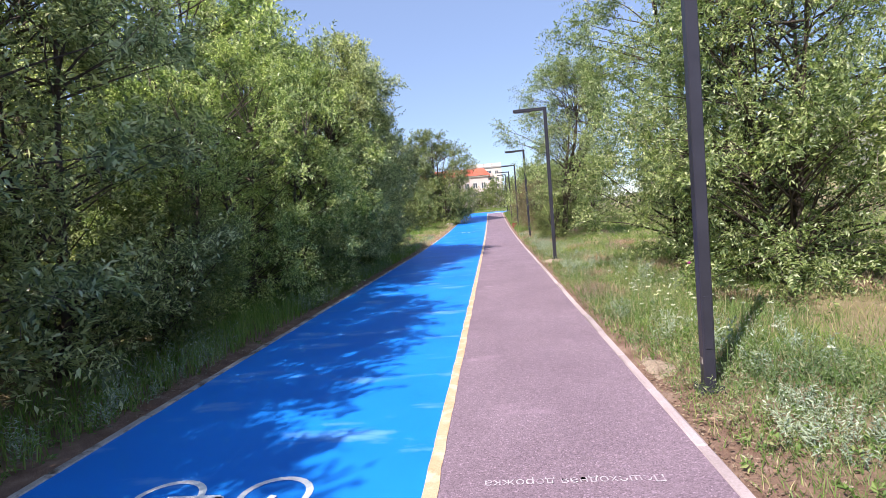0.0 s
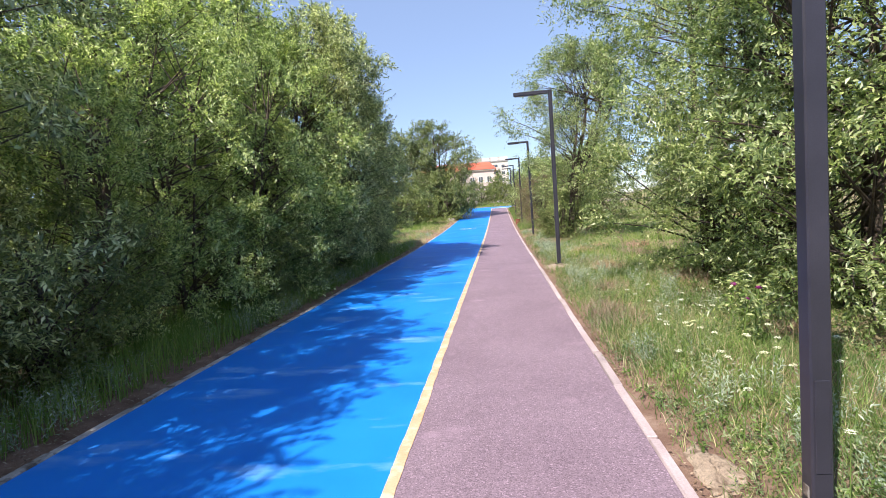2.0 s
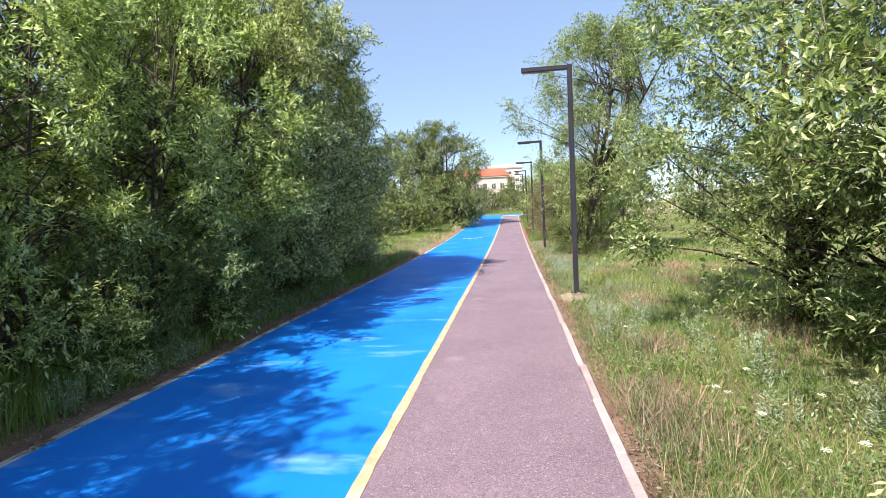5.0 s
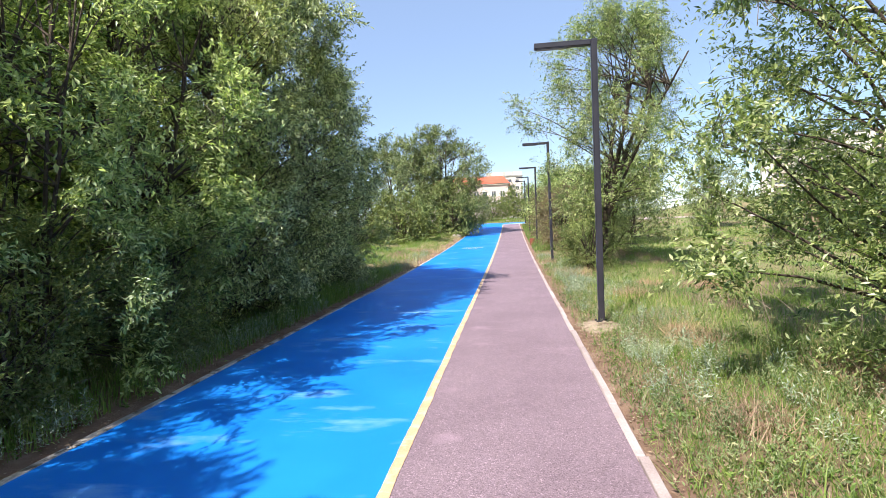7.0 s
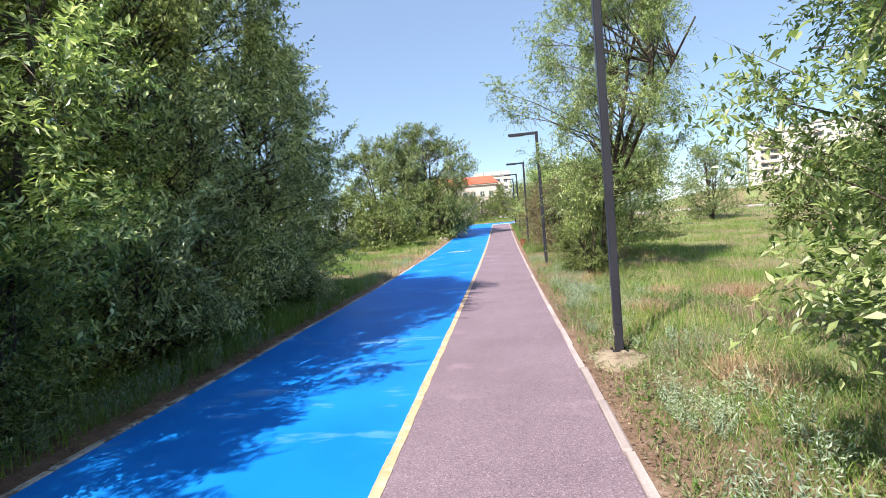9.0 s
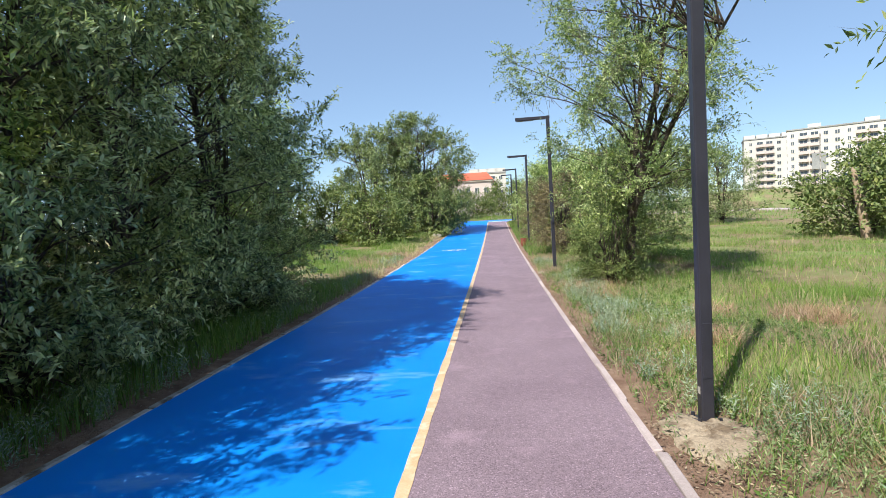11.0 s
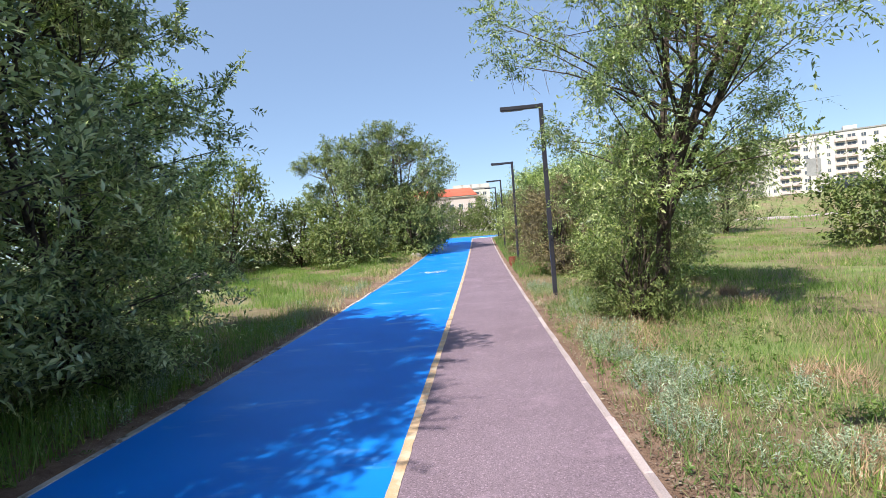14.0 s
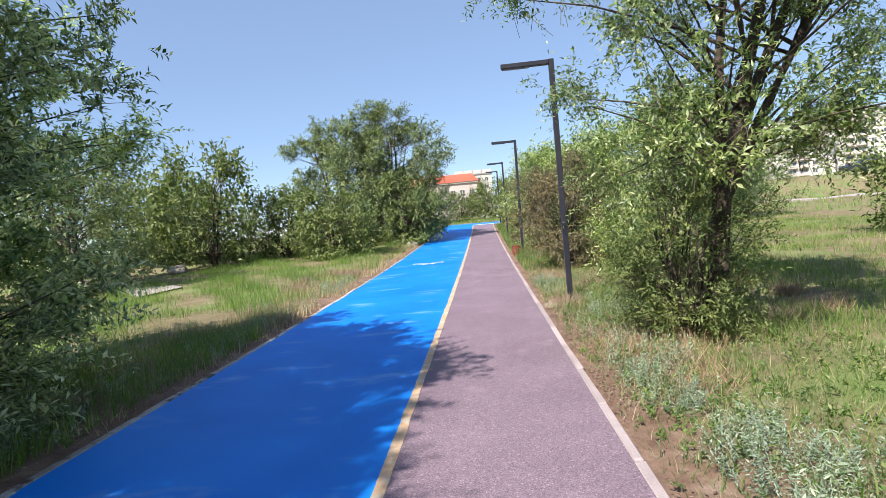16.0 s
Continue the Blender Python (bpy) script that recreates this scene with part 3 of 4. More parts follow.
# ---- lamp posts ----
def lamp_post():
    ob = tagged(new("street_lamp"), "tall dark square steel lamp post with flat arm", "street lamp", "lamp posts along the path")
    part("pole", boxed(-0.044, 0.044, -0.044, 0.044, -0.1, 4.085, bevel=0.008), POLE, ob)
    part("arm", boxed(-0.84, -0.046, -0.05, 0.05, 4.0, 4.075, bevel=0.006), POLE, ob)
    head = part("lamp_head", boxed(-0.82, -0.36, -0.044, 0.044, 3.988, 3.999, bevel=0.003), POLE, ob)
    part("diffuser", boxed(-0.80, -0.38, -0.036, 0.036, 3.981, 3.987), LED, head, "grey glass lamp panel")
    part("base_plate", boxed(-0.09, 0.09, -0.09, 0.09, -0.03, 0.012, bevel=0.004), POLE, ob)
    for sx in (-1, 1):
        for sy in (-1, 1):
            bm = bmesh.new()
            bmesh.ops.create_cone(bm, cap_ends=True, segments=6, radius1=0.016, radius2=0.014, depth=0.03, matrix=Matrix.Translation((sx * 0.07, sy * 0.07, 0.027)))
            part("bolt", bm, POLE, ob)
    part("hatch", boxed(-0.030, 0.030, -0.0485, -0.0442, 0.32, 0.72, bevel=0.002), POLE, ob)
    part("sticker", boxed(-0.0475, -0.0446, -0.02, 0.02, 0.20, 0.25), KERB_L, ob, "small pale worn sticker")
    return ob


lamp = lamp_post()
lamp.matrix_basis = pose(1.975, 3.95, 0)
for x, y, tilt in ((2.05, 14.5, 0.0), (2.13, 25.0, -0.4), (2.12, 35.4, 0.3), (2.1, 45.8, 0), (2.1, 56.2, 0.4)):
    copy_thing(lamp, pose(x, y, float(climb(y)), 0, tilt, krng.uniform(-1.5, 1.5)))


# sandy spoil round the feet of the posts
def mound(x, y, rx, ry, h, seed):
    rng = np.random.default_rng(seed)
    r, a = np.meshgrid(np.linspace(0, 1, 9), np.linspace(0, 2 * math.pi, 25)[:-1], indexing="ij")
    e = 1 + 0.18 * np.sin(a * 3 + seed) + 0.1 * np.sin(a * 7 + 2 * seed)
    px, py = x + np.cos(a) * r * rx * e, y + np.sin(a) * r * ry * e
    pz = rise(px, py) + h * (1 - r ** 2) + rng.normal(scale=0.008, size=r.shape) * (r < 1) - 0.03 * (r == 1) + 0.004
    v = np.stack((px, py, pz), -1).reshape(-1, 3)
    p, q = np.meshgrid(np.arange(8), np.arange(24), indexing="ij")
    s = (q + 1) % 24
    f = np.stack((p * 24 + q, (p + 1) * 24 + q, (p + 1) * 24 + s, p * 24 + s), -1).reshape(-1, 4)
    tagged(link("soil_mound", mesh_of("soil_mound", v, f, SAND, True)), "low mound of pale sandy soil by the lamp post", "soil")


MOUNDS = ((1.98, 14.25, 0.33, 0.42, 0.035), (1.79, 4.6, 0.13, 0.3, 0.012), (1.95, 24.9, 0.3, 0.4, 0.03))
for q, m in enumerate(MOUNDS):
    mound(*m, q + 1)

# ---- litter bin ----
def litter_bin(x, y):
    ob = tagged(new("litter_bin"), "small rust-red metal litter bin by the path", "litter bin")
    bm = bmesh.new()
    bmesh.ops.create_cone(bm, cap_ends=True, segments=20, radius1=0.12, radius2=0.155, depth=0.34, matrix=Matrix.Translation((0, 0, 0.17)))
    top = max(bm.faces, key=lambda q: q.calc_center_median().z)
    res = bmesh.ops.inset_region(bm, faces=[top], thickness=0.012)
    bmesh.ops.translate(bm, verts=top.verts, vec=(0, 0, -0.25))
    part("bucket", bm, RUST, ob)
    v, f = tube([(math.cos(q) * 0.157, math.sin(q) * 0.157, 0.34) for q in np.linspace(0, 2 * math.pi, 21)], [0.01] * 21, 6)
    link("rim", mesh_of("rim", v, f, RUST, True), ob)
    ob.matrix_basis = pose(x, y, float(rise(x, y)) + 0.01)


litter_bin(1.85, 34.7)


# ---- trees of the left row ----
W = "dense silvery-green broadleaf tree with branches down to the ground"
F_ = "dense fresh-green broadleaf tree with leafy lower branches"
KINDS = [
    tree("tree", 11, 8.0, 2.25, 4, 130, 3500, 13, 0.12, 0.38, LEAF_WILLOW, W, low=0.25, clump_r=(0.45, 0.8), top=0.42, open_core=0.7, fill=0.18, skirt=0.45),
    tree("tree", 12, 8.6, 2.3, 3, 140, 3600, 13, 0.12, 0.38, LEAF_WILLOW, W, low=0.2, clump_r=(0.45, 0.8), top=0.42, open_core=0.7, fill=0.18, skirt=0.45),
    tree("tree", 13, 7.4, 2.2, 5, 110, 3000, 13, 0.115, 0.38, LEAF_ELM, F_, low=0.2, clump_r=(0.45, 0.8), top=0.42, open_core=0.7, fill=0.1, skirt=0.5),
    tree("tree", 14, 7.8, 2.4, 4, 105, 2800, 13, 0.115, 0.36, LEAF_ELM, F_, low=0.2, clump_r=(0.4, 0.75), open_core=0.74, top=0.35, trunk_r=0.05, fill=0.0, skirt=0.7),
]
for o in KINDS:
    o["group"] = "trees along the cycle lane"
ROW = ((1, -4.9, -1.4, 75, 0.7), (0, -4.6, 1.2, 5, 0.77), (0, -4.5, 3.5, 110, 0.8), (1, -4.5, 5.4, 100, 0.6), (2, -4.3, 7.7, 40, 0.52), (3, -4.2, 9.5, 90, 0.6), (3, -4.1, 11.3, 200, 0.62), (2, -4.1, 13.1, 300, 0.72), (1, -7.1, 8.8, 10, 0.95), (3, -7.2, 12.4, 120, 1.12), (1, -3.9, 15.1, 30, 0.7), (0, -4.15, 17.2, 150, 0.82), (2, -6.5, 15.8, 70, 1.05), (1, -3.95, 19.3, 20, 0.7), (2, -5.0, 21.0, 160, 0.72), (0, -7.4, 17.8, 250, 0.95))
first = {}
for kind, x, y, turn, s in ROW:
    m = place(None, x, y, turn, s, 0.92 if y > 18 else 1.06 if y > 14 else 1.0)
    if kind in first:
        copy_thing(KINDS[kind], m)
    else:
        first[kind] = m
for kind, m in first.items():
    KINDS[kind].matrix_basis = m

# ---- trees of the right side ----
E_ = "fresh-green elm-like tree, branches hanging low over the grass"
elm = tree("tree", 21, 6.2, 2.0, 5, 150, 6000, 14, 0.066, 0.38, LEAF_DEEP, E_, low=0.2, droop=0.4, clump_r=(0.45, 0.8), open_core=0.66, fill=0.2, trunk_r=0.045)
elm["group"] = "trees beyond the footway"
elm.matrix_basis = place(None, 4.8, 8.2, 0, 1.0)
copy_thing(elm, place(None, 5.0, 10.1, 140, 1.0))
airy = tree("tree", 22, 7.4, 2.4, 4, 88, 4600, 14, 0.068, 0.40, LEAF_DEEP, "tall elm-like tree with open crown and drooping boughs", low=0.8, droop=0.55, clump_r=(0.4, 0.75), open_core=0.5, bare=0.15, fill=0.05)
airy["group"] = "trees beyond the footway"
airy.matrix_basis = place(None, 4.45, 11.6, 250, 1.0)
lone = tree("tree", 31, 7.1, 2.1, 4, 125, 6000, 12, 0.072, 0.38, LEAF_DEEP, "lone elm tree with dark forked trunk and airy crown", low=1.9, droop=0.55, lean=(0.6, -0.3), trunk_r=0.1, top=0.45, clump_r=(0.45, 0.8), open_core=0.3, bare=0.25, fill=0.1, cut=(-1.2, 3.85), fork=0.28)
lone.matrix_basis = place(None, 3.27, 22.1, 0, 0.97)
shoots = tree("bush", 32, 1.9, 0.85, 6, 40, 1600, 11, 0.06, 0.40, LEAF_OLIVE, "leafy suckers round the foot of the elm", low=0.15, trunk_r=0.03, category="bush", clump_r=(0.3, 0.5))
shoots.matrix_basis = place(None, 3.0, 22.0, 0, 0.85)

for x, y, turn, q in ((-3.55, 10.4, 40, 0.95), (-3.5, 12.3, 130, 0.95), (-4.0, 6.6, 20, 1.1)):
    tagged(copy_thing(shoots, place(None, x, y, turn, q)), "low leafy bush under the tree row")

# ---- bushes and trees farther on ----
far = tree("tree", 41, 7.9, 2.9, 5, 110, 3700, 8, 0.19, 0.42, LEAF_GREY, "large rounded grey-green tree beside the cycle lane", low=0.2, clump_r=(0.45, 1.05), top=0.45, bare=0.3)
far.matrix_basis = place(None, -4.5, 47.8, 0, 1.0)
copy_thing(far, place(None, -8.2, 49.5, 120, 0.93))
shrub = tree("bush", 42, 3.0, 1.75, 6, 60, 1000, 6, 0.2, 0.46, LEAF_OLIVE, "olive-green rounded bush in the meadow", low=0.1, trunk_r=0.035, category="bush", clump_r=(0.4, 0.7))
shrub["group"] = "meadow bushes"
shrub.matrix_basis = place(None, -6.2, 40.5, 0, 1.0)
for x, y, turn, s, tall in ((-9.5, 43, 80, 1.05, 1.0), (-3.5, 45.6, 15, 0.95, 1.2), (-12.2, 40.5, 160, 1.25, 1.3), (-15.8, 45, 230, 1.35, 1.0), (14.2, 31.6, 200, 1.05, 0.92), (16.8, 33.5, 20, 1.05, 1.05), (-20, 47, 300, 1.4, 1.1), (4.6, 40, 90, 1.1, 1.0), (5.6, 47, 260, 1.2, 1.1), (3.8, 53, 170, 1.0, 1.0), (-1.5, 74, 10, 1.0, 0.9), (2.2, 79, 140, 1.3, 1.0), (6.0, 70, 250, 1.4, 1.1), (9, 60, 40, 1.2, 1.0)):
    m = place(None, x, y, turn, s, tall)
    m.translation.z = float(rise(x, y))
    copy_thing(shrub, m)
dim = tree("tree", 43, 5.4, 2.2, 5, 90, 1900, 7, 0.15, 0.48, LEAF_GREY, "dark green spreading tree behind the meadow", low=0.1, clump_r=(0.5, 0.9))
dim.matrix_basis = place(None, -12.6, 32.5, 0, 0.95)
for x, y, turn, s in ((-15.5, 35, 90, 1.0), (-8.4, 3.2, 120, 0.95), (-9.2, 8.0, 250, 0.9), (-9.0, 12.4, 180, 1.1), (-9.4, 15.5, 200, 1.1), (-10.5, 20.0, 80, 0.9), (-2.9, 48.0, 150, 0.85), (6.6, 33, 300, 0.85), (14.0, 44, 60, 0.85), (9.8, 4.5, 60, 1.15), (10.8, 9.5, 140, 1.2)):
    copy_thing(dim, place(None, x, y, turn, s))
brown = tree("bush", 44, 2.9, 1.0, 7, 30, 1100, 8, 0.10, 0.36, LEAF_DRY, "brownish half-dry bush with bare twigs", low=0.1, trunk_r=0.03, category="bush", clump_r=(0.3, 0.55), bare=0.5)
brown["group"] = "roadside bushes"
brown.matrix_basis = place(None, 2.95, 30.0, 0, 0.95)
green = tree("bush", 45, 3.4, 1.2, 6, 40, 1400, 9, 0.11, 0.36, LEAF_ELM, "green roadside bush beside the lamp posts", low=0.1, trunk_r=0.03, category="bush", clump_r=(0.35, 0.6))
green["group"] = "roadside bushes"
green.matrix_basis = place(None, 4.3, 26.4, 0, 1.0)
for x, y, turn, s in ((4.2, 31.5, 100, 1.05), (3.9, 37.0, 200, 1.1), (3.6, 43.0, 300, 1.15), (3.9, 50, 50, 1.1)):
    copy_thing(green, place(None, x, y, turn, s))
copy_thing(brown, place(None, 3.2, 33.6, 120, 1.0))
copy_thing(brown, place(None, 3.0, 40.0, 220, 1.05))


def snag(x, y):
    """The broken pale trunk that stands out of a bush."""
    v, f = tube([(0.3, 0, -0.1), (0.12, 0, 0.9), (-0.02, 0.02, 1.6), (-0.14, 0, 2.35), (-0.2, 0, 2.5)], [0.17, 0.14, 0.11, 0.08, 0.015], 9)
    ob = tagged(link("tree_stump", mesh_of("snag", v, f, DEADWOOD, True)), "pale broken leaning trunk among bush leaves", "tree stump")
    ob.matrix_basis = pose(x, y, float(rise(x, y)))


snag(13.2, 30.6)


def rock(x, y, s, seed):
    bm = bmesh.new()
    bmesh.ops.create_icosphere(bm, subdivisions=3, radius=s)
    for q in bm.verts:
        q.co *= 1 + 0.25 * noise.noise(q.co / s * 1.3 + Vector((seed, 0, 0)))
        q.co.z *= 0.55
    part_ob = tagged(part("boulder", bm, STONE), "weathered brown-grey boulder in the grass", "boulder")
    part_ob.matrix_basis = pose(x, y, float(rise(x, y)) + s * 0.25)


rock(-13.0, 38.8, 0.45, 3)
rock(-3.1, 44.2, 0.35, 9)


# ---- verge plants ----
def sow(rng, n, x0, x1, y0, y1, clump=0.0, edge=None):
    x, y = rng.uniform(x0, x1, n), rng.uniform(y0, y1, n)
    if clump:
        d = np.sin(x * 2.1 + y * 1.3 + clump) + np.sin(x * 0.9 - y * 1.9 + 2 * clump) + np.sin(x * 4.3 + y * 3.1 + clump) * 0.6
        k = d > rng.uniform(-1.6, 1.4, n)
        x, y = x[k], y[k]
    k = (x < -2.66) | (x > 1.62) | (y > 62.4)
    x, y = x[k], y[k]
    for cx, cy, rx, ry, _ in MOUNDS:
        k = ((x - cx) / rx) ** 2 + ((y - cy) / ry) ** 2 > rng.uniform(0.3, 1.0, len(x))
        x, y = x[k], y[k]
    if edge:
        k = np.abs(x - edge[0]) / edge[1] > rng.uniform(0, 1, len(x))
        x, y = x[k], y[k]
    return x, y


def turf(name, seed, n, area, height, width, mat, label, clump=0.0, lean=0.35, fine=True, category="grass", edge=None):
    rng = np.random.default_rng(seed)
    x, y = sow(rng, n, *area, clump, edge)
    h = rng.uniform(*height, len(x)) * (0.75 + 0.25 * np.sin(x * 1.3 + y * 0.7))
    v, f = blades(rng, x, y, rise(x, y) - 0.01, h, width, lean, fine)
    return tagged(link(name, mesh_of(name, v, f, mat)), label, category, kind="stuff")


BARE = (1.6, 0.4)
turf("grass", 1, 46000, (1.66, 5.2, 1.0, 30), (0.05, 0.2), 0.006, GRASS, "green roadside grass of uneven height", 0.0, lean=0.8, edge=BARE)
turf("grass", 13, 26000, (1.66, 3.0, 1.0, 30), (0.05, 0.18), 0.007, GRASS, "green roadside grass of uneven height", 0.8, lean=0.8, fine=False, edge=BARE)
turf("grass", 15, 26000, (1.66, 3.6, 1.0, 13), (0.06, 0.22), 0.007, GRASS, "dense green grass round the lamp post", 0.0, lean=0.8, fine=False, edge=BARE)
turf("grass", 14, 5000, (1.75, 4.2, 5, 30), (0.2, 0.42), 0.005, STRAW, "pale seeding grass stalks on the verge", 0.9, lean=0.35, fine=False, edge=BARE)
turf("grass", 2, 30000, (2.3, 7.0, 9, 33), (0.12, 0.34), 0.008, MEADOW, "tall bright green meadow grass", 1.3, lean=0.6)
turf("grass", 3, 100000, (5.2, 16, 8, 44), (0.1, 0.34), 0.011, MEADOW, "bright green meadow grass", 0.7, fine=False, lean=0.7)
turf("dry_grass", 4, 16000, (1.68, 5.5, 1.0, 30), (0.06, 0.24), 0.005, STRAW, "straw-coloured dry grass among green blades", 2.2, lean=0.9)
turf("dry_grass", 5, 9000, (5, 16, 6, 44), (0.15, 0.4), 0.014, STRAW, "straw-coloured dry grass in the meadow", 3.1, fine=False)
turf("grass", 6, 20000, (-4.2, -2.82, -1.0, 24), (0.15, 0.5), 0.009, MEADOW, "tall shaded grass under the trees", 0.0)
turf("grass", 7, 70000, (-12, -3.0, 22, 46), (0.15, 0.45), 0.011, MEADOW, "tall bright green meadow grass", 0.5, fine=False)
turf("dry_grass", 8, 12000, (-4.2, -2.66, 20, 48), (0.10, 0.35), 0.010, STRAW, "dry straw-coloured grass beside the kerb", 1.1)
turf("grass", 9, 10000, (1.75, 3.2, 30, 58), (0.15, 0.5), 0.016, GRASS, "green roadside grass", 0.0, fine=False)
turf("grass", 10, 9000, (-4.5, -2.7, 44, 60), (0.15, 0.45), 0.016, GRASS, "green roadside grass", 0.0, fine=False)
turf("grass", 12, 9000, (-6, 14, 62.6, 84), (0.2, 0.5), 0.05, MEADOW, "meadow grass on the far slope", 0.4, fine=False)
turf("grass", 11, 22000, (-30, 45, 44, 64), (0.2, 0.5), 0.04, MEADOW, "distant meadow grass", 0.9, fine=False)


def bare_spots(seed, n, area, label):
    """Round spots of pinkish, trampled dry grass."""
    rng = np.random.default_rng(seed)
    cx, cy, r = rng.uniform(area[0], area[1], n), rng.uniform(area[2], area[3], n), rng.uniform(0.15, 0.5, n)
    m = 420
    a, q = rng.uniform(0, 2 * math.pi, (n, m)), np.sqrt(rng.uniform(0, 1, (n, m)))
    x = (cx[:, None] + np.cos(a) * q * r[:, None]).ravel()
    y = (cy[:, None] + np.sin(a) * q * r[:, None] * 1.5).ravel()
    k = (x > 1.75) | (x < -2.75)
    x, y = x[k], y[k]
    v, f = blades(rng, x, y, rise(x, y) - 0.01, rng.uniform(0.08, 0.24, len(x)), 0.011, 0.8, False)
    tagged(link("dry_grass", mesh_of("dry_grass", v, f, RUSSET)), label, "grass", kind="stuff")


bare_spots(1, 46, (1.9, 5.5, 7, 30), "pinkish-brown patches of dry grass on the verge")
bare_spots(2, 16, (-4.6, -2.8, 19, 34), "pinkish-brown patches of dry grass beside the kerb")


def litter(name, seed, n, area, label):
    """Fallen leaves and twigs lying on the soil."""
    rng = np.random.default_rng(seed)
    x, y = sow(rng, n, *area, 0.6)
    b = np.stack((x, y, rise(x, y) + rng.uniform(0.004, 0.03, len(x))), 1)
    d = rng.normal(size=(len(x), 3)) * np.array([1, 1, 0.25])
    d /= np.linalg.norm(d, axis=1)[:, None]
    s = np.cross(d, rng.normal(size=(len(x), 3)) * 0.3 + np.array([0, 0, 1]))
    ln = rng.uniform(0.012, 0.04, (len(x), 1))
    v = np.stack((b, b + d * ln * 0.5 + s * ln * 0.2, b + d * ln, b + d * ln * 0.5 - s * ln * 0.2), 1).reshape(-1, 3)
    k = np.arange(len(x))[:, None] * 4
    tagged(link(name, mesh_of(name, v, k + np.array([[0, 1, 2, 3]]), LITTER)), label, "leaf litter", kind="stuff")


litter("leaf_litter", 1, 12000, (-3.2, -2.54, 0, 24), "brown leaf litter along the left kerb")
litter("leaf_litter", 2, 20000, (1.61, 2.1, 1, 26), "reddish-brown dry litter beside the kerb")


def wormwood(seed, n, area, label):
    """Grey-green wormwood: upright stems set with fine leaves."""
    rng = np.random.default_rng(seed)
    cx, cy = sow(rng, n, *area, 1.7)
    m = 9
    x = np.repeat(cx, m) + rng.normal(scale=0.05, size=len(cx) * m)
    y = np.repeat(cy, m) + rng.normal(scale=0.05, size=len(cx) * m)
    base = np.stack((x, y, rise(x, y)), 1)
    along = rng.normal(scale=0.28, size=base.shape) + np.array([0, 0, 1.0])
    along /= np.linalg.norm(along, axis=1)[:, None]
    v, f = leaf_cloud(rng, base, along, 0.045, 0.24, 0.1, 12, rng.uniform(0.14, 0.36, len(x)))
    tagged(link("wormwood", mesh_of("wormwood", v, f, WORM)), label, "weeds", kind="stuff")


def patch_of_wormwood(seed, cx, cy, rx, ry, n, tall):
    """A dense silvery patch of wormwood shoots, tallest in its middle."""
    rng = np.random.default_rng(seed)
    a, q = rng.uniform(0, 2 * math.pi, n), np.sqrt(rng.uniform(0, 1, n))
    x, y = cx + np.cos(a) * q * rx, cy + np.sin(a) * q * ry
    base = np.stack((x, y, rise(x, y) - 0.01), 1)
    along = np.stack((np.cos(a) * q * 0.45, np.sin(a) * q * 0.45, np.ones(n)), 1) + rng.normal(scale=0.16, size=(n, 3))
    along /= np.linalg.norm(along, axis=1)[:, None]
    v, f = leaf_cloud(rng, base, along, 0.03, 0.3, 0.05, 16, tall * (1 - 0.5 * q ** 2) * rng.uniform(0.6, 1.1, n))
    tagged(link("wormwood", mesh_of("wormwood", v, f, WORM)), "silvery grey-green wormwood clump beside the kerb", "weeds", kind="stuff")


def stalks(seed, n, area, tall, mat, label):
    """Thin upright herbs with small narrow leaves."""
    rng = np.random.default_rng(seed)
    x, y = sow(rng, n, *area, 3.4, BARE if area[0] > 0 else None)
    base = np.stack((x, y, rise(x, y) - 0.01), 1)
    along = rng.normal(scale=0.3, size=base.shape) + np.array([0, 0, 1.0])
    along /= np.linalg.norm(along, axis=1)[:, None]
    v, f = leaf_cloud(rng, base, along, 0.035, 0.28, 0.15, 10, rng.uniform(*tall, len(x)))
    tagged(link("weeds", mesh_of("weeds", v, f, mat)), label, "weeds", kind="stuff")


def herbs(seed, n, area, label):
    """Low broad-leaved weeds."""
    rng = np.random.default_rng(seed)
    x, y = sow(rng, n, *area, 2.6, BARE if area[0] > 0 else None)
    base = np.stack((x, y, rise(x, y)), 1)
    along = rng.normal(scale=0.5, size=base.shape) + np.array([0, 0, 0.7])
    along /= np.linalg.norm(along, axis=1)[:, None]
    v, f = leaf_cloud(rng, base, along, 0.04, 0.5, 0.3, 12, rng.uniform(0.05, 0.22, len(x)))
    tagged(link("weeds", mesh_of("weeds", v, f, GRASS)), label, "weeds", kind="stuff")


herbs(1, 3800, (1.68, 4.2, 1, 26), "low leafy green weeds on the verge")
herbs(2, 700, (-3.6, -2.75, 0, 24), "low leafy weeds beside the left kerb")
stalks(1, 6500, (1.66, 3.8, 1, 15), (0.1, 0.3), HERB, "grey-green leafy herbs on the verge")
stalks(2, 2600, (1.66, 4.0, 16, 28), (0.1, 0.26), HERB, "grey-green leafy herbs on the verge")
stalks(3, 900, (-3.6, -2.75, 0, 22), (0.15, 0.4), HERB, "grey-green leafy herbs beside the kerb")
wormwood(1, 120, (1.9, 3.4, 8, 25), "grey-green wormwood tufts on the verge")
wormwood(2, 50, (1.9, 3.6, 2, 8), "grey-green wormwood tufts on the verge")
